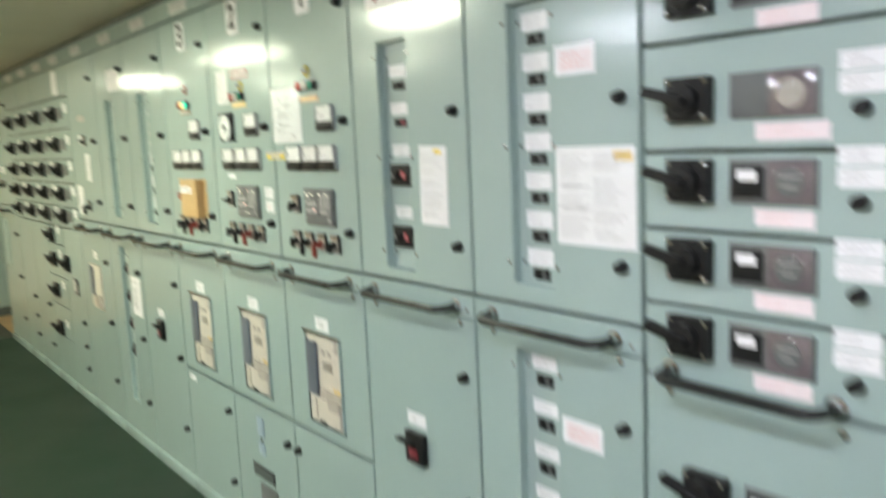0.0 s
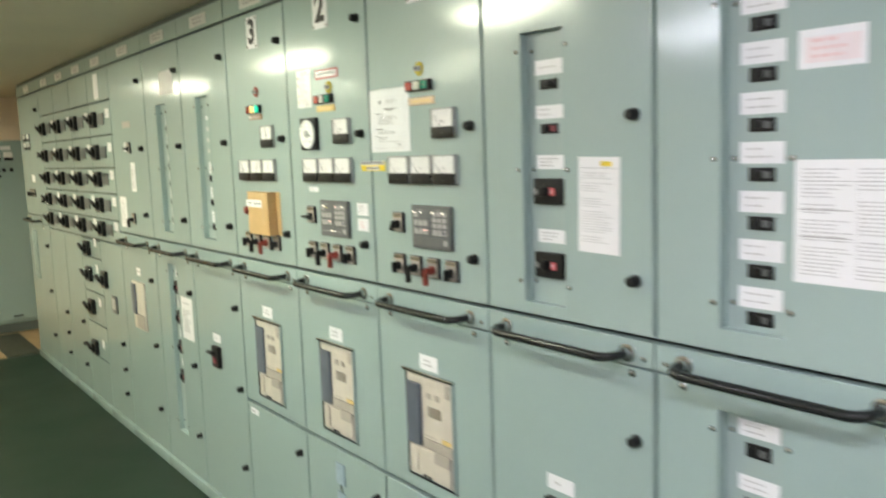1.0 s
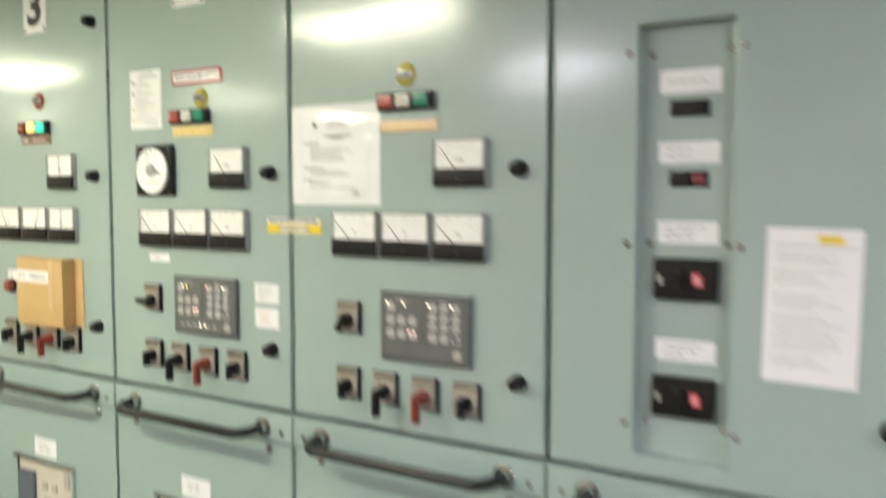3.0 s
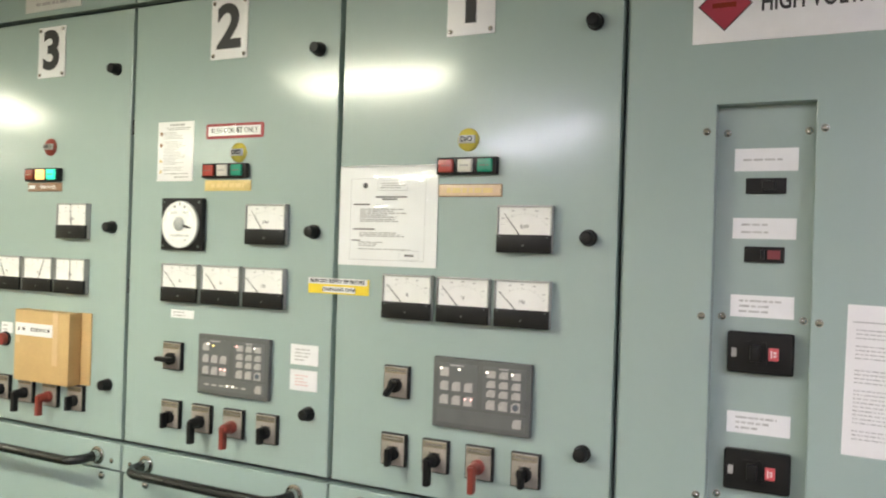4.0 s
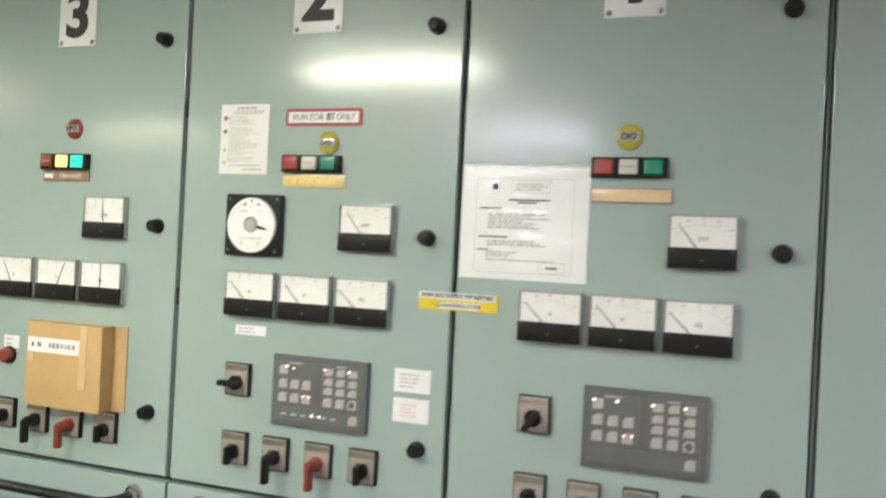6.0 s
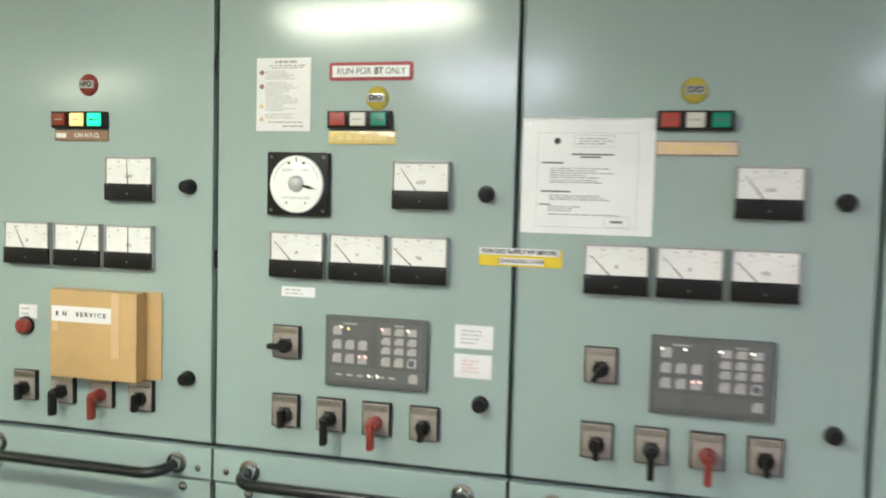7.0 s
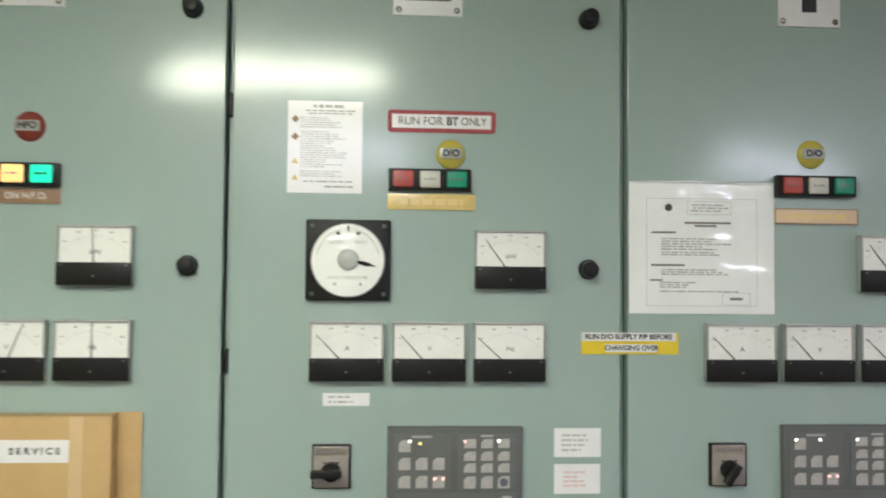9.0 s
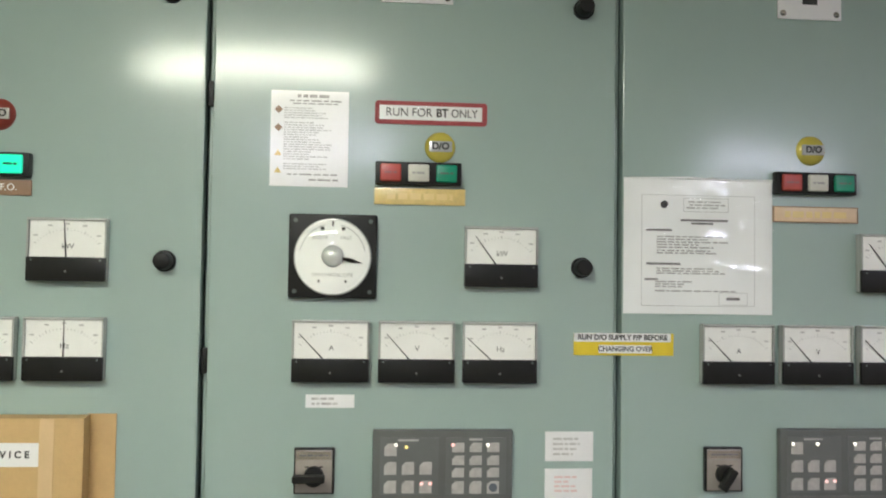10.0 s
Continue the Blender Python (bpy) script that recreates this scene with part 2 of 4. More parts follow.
def plate(x0, x1, y0, y1, z0, z1, holes=(), r=0.0015):
    """A sheet with rectangular holes (x0, x1, y0, y1)."""
    xs = sorted({x0, x1, *(v for h in holes for v in h[:2])})
    ys = sorted({y0, y1, *(v for h in holes for v in h[2:])})
    bm = bmesh.new()
    grid = {(i, j): bm.verts.new((x, y, z1)) for i, x in enumerate(xs) for j, y in enumerate(ys)}
    for i in range(len(xs) - 1):
        for j in range(len(ys) - 1):
            cx, cy = (xs[i] + xs[i + 1]) / 2, (ys[j] + ys[j + 1]) / 2
            if not any(h[0] < cx < h[1] and h[2] < cy < h[3] for h in holes):
                bm.faces.new([grid[i, j], grid[i + 1, j], grid[i + 1, j + 1], grid[i, j + 1]])
    bmesh.ops.delete(bm, geom=[v for v in bm.verts if not v.link_faces], context="VERTS")
    rim = [e for e in bm.edges if e.is_boundary]
    made = bmesh.ops.extrude_edge_only(bm, edges=rim)
    bmesh.ops.translate(bm, vec=(0, 0, z0 - z1), verts=[g for g in made["geom"] if isinstance(g, bmesh.types.BMVert)])
    if r:
        sharp = [e for e in bm.edges if len(e.link_faces) == 2 and e.calc_face_angle() > 1.0 and all(abs(v.co.z - z1) < 1e-6 for v in e.verts)]
        bmesh.ops.bevel(bm, geom=sharp, offset=r, segments=2, profile=0.5, affect="EDGES")
    return bm


def lettering(text, size, x, y, z, mat, parent, name="lettering", align="CENTER", squeeze=1.0, fat=0.0, spaced=1.0):
    cu = bpy.data.curves.new("letters", "FONT")
    cu.body, cu.size, cu.align_x, cu.align_y = text, size, align, "CENTER"
    cu.extrude, cu.offset, cu.space_character = 0.0002, fat, spaced
    ob = new("letters", cu)
    me = bpy.data.meshes.new_from_object(ob.evaluated_get(bpy.context.evaluated_depsgraph_get()))
    bpy.data.objects.remove(ob)
    bpy.data.curves.remove(cu)
    me.transform(Matrix.Translation((x, y, z)) @ Matrix.Diagonal((squeeze, 1, 1, 1)))
    me.materials.clear()
    me.materials.append(mat)
    made = new(name, me)
    made.parent = parent
    return made


def bars(lines, mat, parent, z, name="print"):
    """Rows of unreadable print: (x0, x1, y, height)."""
    bm = bmesh.new()
    for x0, x1, y, h in lines:
        vs = [bm.verts.new(c) for c in ((x0, y - h / 2, z), (x1, y - h / 2, z), (x1, y + h / 2, z), (x0, y + h / 2, z))]
        bm.faces.new(vs)
    return part(name, bm, mat, parent)


def word_bars(rng, x0, x1, y, h, word=0.012):
    """One line broken into words."""
    out, x = [], x0
    while x < x1 - 0.002:
        w = min(word * rng.uniform(0.4, 1.5), x1 - x)
        out.append((x, x + w, y, h))
        x += w + word * 0.22
    return out


def wrinkled(x0, x1, y0, y1, z, nx=44, ny=56, rise=1.0):
    """A clear film with shallow creases that run mostly sideways."""
    bm = bmesh.new()
    rows = []
    for j in range(ny + 1):
        row = []
        for i in range(nx + 1):
            x, y = x0 + (x1 - x0) * i / nx, y0 + (y1 - y0) * j / ny
            d = noise.noise(Vector((x * 14, y * 42, 3.1))) * 0.0034 * rise + noise.noise(Vector((x * 38, y * 95, 8.7))) * 0.0006 * rise
            d *= 0.25 + 0.75 * min(1.0, max(0.0, (y - y0) / (y1 - y0) * 1.5 - 0.15))
            row.append(bm.verts.new((x, y, z + d)))
        rows.append(row)
    for a, b in zip(rows, rows[1:]):
        for i in range(nx):
            bm.faces.new((a[i], a[i + 1], b[i + 1], b[i]))
    return bm


def rounded(w, h, z0, z1, r, n=5):
    """A flat plate with rounded corners."""
    bm = bmesh.new()
    ring = []
    for cx, cy, a0 in ((w / 2 - r, h / 2 - r, 0), (-w / 2 + r, h / 2 - r, 90), (-w / 2 + r, -h / 2 + r, 180), (w / 2 - r, -h / 2 + r, 270)):
        for k in range(n + 1):
            a = radians(a0 + 90 * k / n)
            ring.append((cx + r * math.cos(a), cy + r * math.sin(a)))
    lo, hi = ([bm.verts.new((x, y, z)) for x, y in ring] for z in (z0, z1))
    bm.faces.new(hi)
    bm.faces.new(lo[::-1])
    for k in range(len(ring)):
        m = (k + 1) % len(ring)
        bm.faces.new((lo[k], lo[m], hi[m], hi[k]))
    return bm


# ---- room ----
def slab(name, x0, x1, y0, y1, z0, z1, mat, label="", r=0.0):
    bm = one_box(x0, x1, y0, y1, z0, z1, r)
    ob = part(name, bm, mat, None)
    return tagged(ob, label, name.split("_")[0], kind="structure")


CEIL = 2.40
slab("floor", -4.0, 0.9, -3.5, 8.17, -0.15, 0.0, FLOOR, "dark green painted steel deck with a soft sheen")
slab("floor_far", -4.0, 0.9, 8.17, 9.6, -0.15, -0.004, TAN_FLOOR, "tan deck covering beyond the green floor")
slab("ceiling", -4.0, 0.9, -3.5, 9.6, CEIL, CEIL + 0.12, CEILING, "cream painted ceiling panels")
slab("wall_west", -4.12, -4.0, -3.5, 9.6, 0.0, CEIL, WALL, "plain cream wall panel")
slab("wall_south", -4.0, 0.9, -3.62, -3.5, 0.0, CEIL, WALL, "plain cream wall panel")
slab("wall_north", -4.0, 0.9, 9.6, 9.72, 0.0, CEIL, WALL, "cream wall at the end of the passage")
slab("wall_east", 0.9, 1.02, -3.5, 9.6, 0.0, CEIL, WALL, "plain cream wall behind the switchboard")
slab("baseboard", -4.0, -0.25, 9.585, 9.6, 0.0, 0.11, OCHRE, "ochre painted skirting board")

# ---- switchboard cubicles ----
TOP, DOOR_TOP, RAIL_TOP, RAIL_LOW, SPLIT, KICK = 2.375, 2.283, 1.279, 1.214, 0.637, 0.055
GAP = 0.0056


def knob(parent, x, y):
    bm = cyl(bmesh.new(), 0.0145, 0.0, 0.006, x, y, 18)
    cyl(bm, 0.0125, 0.006, 0.024, x, y, 18, top=0.0112, bevel=0.003)
    part("knob", bm, BLACK, parent, "round black plastic door knob")


SCREW = []


def screw(parent, x, y, z=0.0, name="screw"):
    """A small domed chrome screw; all share one mesh."""
    if not SCREW:
        bm = cyl(bmesh.new(), 0.0060, 0.0, 0.0012, 0, 0, 12)
        dome(bm, 0.0052, 0.0036, 0.0012, 0, 0, 12, 4)
        first = part(name, bm, CHROME, parent)
        SCREW.append(first.data)
        ob = first
    else:
        ob = new(name, SCREW[0])
        ob.parent = parent
    ob.location = (x, y, z)
    return ob


def cubicle(y_low, y_high, label, niche=None, low_niche=None, lower="full", knobs=(1.774, 1.409, 2.140), low_knobs=(1.042, 0.670, 0.303), knob_in=0.053, rows=None, low_rows=None, rail=True, window=None, feed_label=True, low_left=False):
    w = y_high - y_low
    yc, h = (y_low + y_high) / 2, w / 2
    root = thing("switchboard_cubicle", yc, 0.0, label, "switchboard", "row of switchboard cubicles")
    part("body", one_box(-h, h, KICK, TOP, -0.80, -0.036), SEAM, root, "dark steel carcass behind the doors")
    part("plinth", one_box(-h, h, 0.0, KICK, -0.78, 0.012, 0.003), PAINT, root)
    part("top_fascia", plate(-h + GAP / 2, h - GAP / 2, DOOR_TOP + GAP, TOP, -0.022, 0.0), PAINT, root)
    part("top_trim", one_box(-h, h, TOP, CEIL - 0.001, -0.78, -0.006), SEAM, root, "dark gap under the ceiling")
    x0, x1 = -h + GAP, h - GAP
    kx = h - knob_in

    def recess(door, hole):
        a, b, c, d = hole
        bm = plate(a - 0.004, b + 0.004, c - 0.004, d + 0.004, -0.030, -0.026, r=0)
        part("recess_plate", bm, PAINT_IN, door)
        bm = bmesh.new()
        for e in ((a - 0.004, a, c, d), (b, b + 0.004, c, d), (a, b, c - 0.004, c), (a, b, d, d + 0.004)):
            box(bm, *e, -0.026, -0.0225)
        part("recess_rim", bm, PAINT, door)
        for y in (d - 0.043, (c + d) / 2, c + 0.052):
            for x in (a - 0.014, b + 0.012):
                screw(door, x, y, 0.0)
            for x in (a + 0.014, b - 0.011):
                screw(door, x, y, -0.026)

    if rows is None:
        holes = [niche] if niche else []
        door = part("upper_door", plate(x0, x1, RAIL_TOP + GAP * 1.5, DOOR_TOP - GAP, -0.022, 0.0, holes), PAINT, root)
        part("gap_strip", one_box(-h - 0.0015, -h + 0.0028, RAIL_TOP + GAP, DOOR_TOP - GAP, -0.036, -0.015, 0.001), PAINT_IN, root, "painted strip in the door gap")
        for z in ((2.005, 1.640) if abs(y_high - 2.902) < 0.02 else ()):
            part("catch", one_box(-h - 0.0035, -h + 0.0036, z - 0.017, z + 0.017, -0.036, -0.004, 0.001), BLACK, root, "black door catch in the gap")
        for z in knobs:
            knob(door, kx, z)
        if niche:
            recess(door, niche)
    else:
        for a, b in zip(rows, rows[1:]):
            part("drawer_front", plate(x0, x1, b + GAP * 0.8, a - GAP * 0.8, -0.022, 0.0), PAINT, root)
        if rows[0] < DOOR_TOP - 0.02:
            part("upper_panel", plate(x0, x1, rows[0] + GAP, DOOR_TOP - GAP, -0.022, 0.0), PAINT, root)
    if rail:
        part("rail_panel", plate(-h + GAP / 2, h - GAP / 2, RAIL_LOW + GAP * 0.5, RAIL_TOP - GAP * 0.4, -0.022, 0.003), PAINT, root)
        for x in (-h + 0.03, h - 0.03):
            screw(root, x, 1.236, 0.003)
    low_top = RAIL_LOW - GAP * 0.5 if rail else rows[-1] - GAP
    if low_rows:
        for a, b in zip(low_rows, low_rows[1:]):
            part("lower_drawer_front", plate(x0, x1, b + GAP * 0.8, a - GAP * 0.8, -0.022, 0.0), PAINT, root)
    elif lower == "split":
        holes = [window] if window else []
        part("breaker_door", plate(x0, x1, SPLIT + GAP * 1.6, low_top, -0.022, 0.0, holes), PAINT, root)
        door = part("lower_door", plate(x0, x1, KICK + GAP, SPLIT - GAP * 1.4, -0.022, 0.0), PAINT, root)
        for z in (0.533, 0.20):
            knob(door, -kx - 0.02 if low_left else kx, z)
    else:
        holes = [low_niche] if low_niche else []
        door = part("lower_door", plate(x0, x1, KICK + GAP, low_top, -0.022, 0.0, holes), PAINT, root)
        for z in low_knobs:
            knob(door, kx, z)
        if low_niche:
            recess(door, low_niche)
    if feed_label:
        bm = one_box(-0.10, 0.10, 2.302, 2.352, 0.0, 0.0025, 0.0008)
        lab = part("top_label", bm, FADED, root, "faded grey engraved feeder label")
        bars(word_bars(random.Random(int(y_low * 50) + 7), -0.065, 0.065, 2.336, 0.008, 0.02) + word_bars(random.Random(int(y_low * 90)), -0.06, 0.06, 2.319, 0.008, 0.02), GREY_INK, lab, 0.0031)
    return root


def handrail(y_low, y_high, z=1.243):
    """A black vinyl-covered grab rail with chrome feet."""
    yc, h = (y_low + y_high) / 2, (y_high - y_low) / 2
    t = thing("handrail", yc, z, "black vinyl-covered grab rail on chrome feet across the cubicle", "handrail", "grab rails along the switchboard", off=0.003)
    out, r = 0.062, 0.0105
    pts = [(-h, 0, 0.004)]
    for k in range(7):
        a = k / 6 * math.pi / 2
        pts.append((-h + 0.035 * (1 - math.cos(a)), -0.004 * k / 6, out - 0.035 + 0.035 * math.sin(a)))
    for k in range(7):
        a = (1 - k / 6) * math.pi / 2
        pts.append((h - 0.035 * (1 - math.cos(a)), -0.004 * (1 - k / 6), out - 0.035 + 0.035 * math.sin(a)))
    pts.append((h, 0, 0.004))
    part("bar", sweep(pts, r), RAIL, t)
    for x in (-h, h):
        bm = cyl(bmesh.new(), 0.021, 0.0, 0.004, x, 0, 22, bevel=0.0015)
        cyl(bm, 0.0145, 0.004, 0.016, x, 0, 20, top=0.0125)
        part("foot", bm, CHROME, t, "round chrome foot")
        bolt = screw(t, x + (0.012 if x > 0 else -0.004), -0.046, -0.003, "bolt")
        bolt.scale = (1.5, 1.5, 1.5)
    return t


S0 = 0.636                                # seam between cubicles
seam = [0.637, 1.203, 1.765, 2.332, 2.902, 3.463, 4.034, 4.600]


def at(root_low, root_high, a, b, c, d):
    """A hole given by world y (high to low) and z, for the cubicle between two seams."""
    yc = (root_low + root_high) / 2
    return (yc - a, yc - b, c, d)


DRAWERS = [2.08, 1.870, 1.657, 1.500, 1.343, 1.186]
cubicle(-0.95, S0 - 1.05 + 0.48, "grey-green switchboard cubicle with a plain door", lower="full")
cubicle(S0 - 0.57, S0, "grey-green switchboard cubicle of stacked drawer breakers", rows=DRAWERS, rail=False, feed_label=True)
cubicle(seam[0], seam[1], "grey-green switchboard cubicle with a recessed column of small breakers", niche=at(seam[0], seam[1], 1.043, 0.902, 1.335, 2.015), low_niche=at(seam[0], seam[1], 1.043, 0.902, 0.25, 1.165))
cubicle(seam[1], seam[2], "grey-green switchboard cubicle with a recessed strip of four breakers", niche=at(seam[1], seam[2], 1.617, 1.472, 1.318, 1.990))
for k, word in ((2, "first"), (3, "second"), (4, "third")):
    hole = at(seam[k], seam[k + 1], seam[k] + 0.416, seam[k] + 0.174, 0.693, 1.028)
    cubicle(seam[k], seam[k + 1], "grey-green generator cubicle with meters above and a large breaker below", lower="split", window=hole, low_left=(k == 2))
cubicle(seam[5], seam[6], "grey-green switchboard cubicle with a half-filled breaker strip", niche=at(seam[5], seam[6], 3.850, 3.705, 1.335, 1.992))
cubicle(seam[6], seam[7], "grey-green switchboard cubicle with a full breaker strip", niche=at(seam[6], seam[7], 4.416, 4.275, 1.335, 1.992), low_niche=at(seam[6], seam[7], 4.416, 4.285, 0.25, 1.165))
cubicle(seam[7], 5.255, "grey-green switchboard cubicle with papers taped on its door", knob_in=0.085)
COL = 0.4975
for k in range(4):
    cubicle(5.255 + COL * k, 5.255 + COL * (k + 1), "grey-green switchboard cubicle of stacked drawer breakers", rows=[2.08, 1.873, 1.672, 1.512, 1.346, 1.2], rail=False, low_rows=[1.19, 1.063, 0.82, 0.60, 0.36, KICK] if k == 1 else None, low_knobs=(0.566, 0.404, 0.247), knob_in=0.09)
cubicle(7.245, 8.10, "grey-green end cubicle of the switchboard", knob_in=0.1)

for k in range(7):
    c = (seam[k] + seam[k + 1]) / 2
    handrail(c - 0.205, c + 0.205)
handrail(4.72, 5.12)
handrail(0.215, 0.565, 1.206)
handrail(7.5, 7.95)

# ---- ceiling lights ----
def ceiling_light(x, y, mat):
    t = new("ceiling_light")
    t.matrix_world = pose(x, y, CEIL)
    tagged(t, "surface-mounted fluorescent ceiling light with a lit diffuser", "ceiling light", "fluorescent ceiling lights")
    bm = one_box(-0.11, 0.11, -0.34, 0.34, -0.045, 0.0, 0.006)
    part("housing", bm, WHITE_METAL, t)
    bm = one_box(-0.095, 0.095, -0.31, 0.31, -0.056, -0.0455, 0.004, 3)
    part("diffuser", bm, mat, t, "glowing milky diffuser")
    return t


# the two lamps below y = 2 are unseen, added to brighten the near cubicles
for y in (-1.75, 0.35, 3.02, 5.2, 7.45):
    ceiling_light(-1.2, y, DIFFUSER_ADDED if y < 2 else DIFFUSER if y < 4 else DIFFUSER_WARM)
for y in (-1.4, 0.85, 2.9, 5.2, 7.4):
    ceiling_light(-2.62, y, DIFFUSER_COOL if y < 4 else DIFFUSER_WARM)

# ---- the passage end ----
def end_cabinet():
    t = new("switch_cabinet")
    t.matrix_world = pose(0.02, 9.35, 0.0) @ pose(0, 0, 0, 90, 0, 0)
    tagged(t, "grey-green free-standing cabinet with a row of meters, at the passage end", "cabinet")
    part("body", one_box(-0.25, 0.42, 0.10, 1.955, -0.22, -0.018, 0.004), PAINT, t)
    part("plinth", one_box(-0.24, 0.41, 0.0, 0.10, -0.22, -0.03), SEAM, t)
    door = part("door", plate(-0.235, 0.40, 0.13, 1.94, -0.016, 0.0, r=0.003), PAINT, t)
    part("handle", one_box(-0.02, 0.07, 0.165, 0.18, 0.0, 0.02, 0.004), BLACK, door)
    part("top_label", one_box(-0.14, 0.10, 1.86, 1.90, 0.0, 0.003), LABEL, t)
    for x in (-0.15, -0.04, 0.07):
        m = part("meter", one_box(x - 0.042, x + 0.042, 1.755, 1.84, 0.0, 0.012, 0.002), FACE, t)
        part("meter_base", one_box(x - 0.042, x + 0.042, 1.755, 1.785, 0.012, 0.018, 0.002), BLACK, m)
    for x, mat in ((-0.13, BLACK), (-0.08, CHROME), (-0.03, CHROME), (0.02, CHROME), (0.09, BLACK)):
        part("button", cyl(bmesh.new(), 0.017, 0.0, 0.02, x, 1.66, 14), mat, t)
    part("key_switch", cyl(bmesh.new(), 0.014, 0.0, 0.02, -0.02, 1.60, 14), BLACK, t)
    return t


end_cabinet()
t = new("junction_box")
t.matrix_world = pose(-0.10, 9.43, 1.955)
tagged(t, "cream painted steel box on top of the cabinet", "box")
part("body", one_box(-0.10, 0.45, 0.0, 0.13, 0.0, 0.16, 0.006), WALL, t)
ob = part("rubber_mat", one_box(-0.26, 0.02, 8.18, 9.3, -0.004, 0.006, 0.002), MAT, None)
tagged(ob, "dark rubber mat on the deck before the cabinet", "mat")

# ---- things on the cubicle fronts ----
def mid(y_left, y_right, z_low, z_high):
    return (y_left + y_right) / 2, (z_low + z_high) / 2, y_left - y_right, z_high - z_low


def panel_meter(y_left, y_right, z_low, z_high, letter, angle):
    """A rectangular analogue meter; angle: the needle's, from upright, to the left."""
    y, z, w, h = mid(y_left, y_right, z_low, z_high)
    t = thing("panel_meter", y, z, "rectangular analogue panel meter, white dial over a black base", "meter", "analogue meters")
    a, b = w / 2, h / 2
    foot = -b + 0.38 * h
    part("case", one_box(-a, a, -b, b, 0.0, 0.010, 0.002), CLEAR, t, "clear grey plastic housing")
    part("dial", one_box(-a + 0.003, a - 0.003, foot - 0.002, b - 0.004, 0.010, 0.0125), FACE, t)
    part("base_cover", one_box(-a, a, -b, foot, 0.010, 0.017, 0.002), BLACK, t, "black plastic lower cover")
    part("rim", one_box(-a, a, b - 0.004, b, 0.010, 0.016, 0.001), CLEAR, t)
    for s in (-1, 1):
        part("side_rim", one_box(s * a, s * (a - 0.0022), foot, b - 0.004, 0.010, 0.0155), CLEAR, t)
    p, r = -b + 0.245 * h, 0.685 * h
    n = one_box(-0.0012, 0.0012, 0.0, 0.73 * h, 0.0, 0.0006)
    for v in n.verts:
        if v.co.y > r * 0.5:
            v.co.x *= 0.35
    needle = part("needle", n, INK, t)
    needle.location, needle.rotation_euler = (0.0, p, 0.0135), (0, 0, radians(angle))
    bm = bmesh.new()
    for k in range(21):
        q = radians(52 - 104 * k / 20)
        big = k % 5 == 0
        c = Vector((-math.sin(q) * r * 0.86, math.cos(q) * r * 0.80, 0.0128)) + Vector((0, p, 0))
        d = Vector((-math.sin(q), math.cos(q), 0))
        s = Vector((d.y, -d.x, 0)) * (0.0005 if big else 0.0003)
        e = c + d * (0.0045 if big else 0.0028)
        if e.y < b - 0.006 and abs(e.x) < a - 0.006:
            bm.faces.new([bm.verts.new(v) for v in (c - s, c + s, e + s, e - s)])
    part("scale", bm, FAINT_INK, t, "printed scale ticks")
    bars([(-math.sin(radians(q)) * r * 0.95 - 0.003, -math.sin(radians(q)) * r * 0.95 + 0.003, min(p + math.cos(radians(q)) * r * 0.93 + 0.004, b - 0.008), 0.0022) for q in (48, 24, 0, -24, -48)], FAINT_INK, t, 0.0129, "scale_figures")
    lettering(letter, 0.0105, 0.001, foot + 0.014, 0.0128, DARK_PRINT, t)
    part("zero_screw", cyl(bmesh.new(), 0.0016, 0.017, 0.0178, 0, -b + 0.013, 10), CTRL, t)
    for s in (-1, 1):
        part("cover_screw", cyl(bmesh.new(), 0.0014, 0.017, 0.0176, s * (a - 0.007), foot - 0.004, 8), SEAM, t)
    return t


def smooth_shell(r, h, z0):
    bm = dome(bmesh.new(), r, h, z0, 0.0, -0.001, 48, 12)
    for f in bm.faces:
        f.smooth = True
    return bm


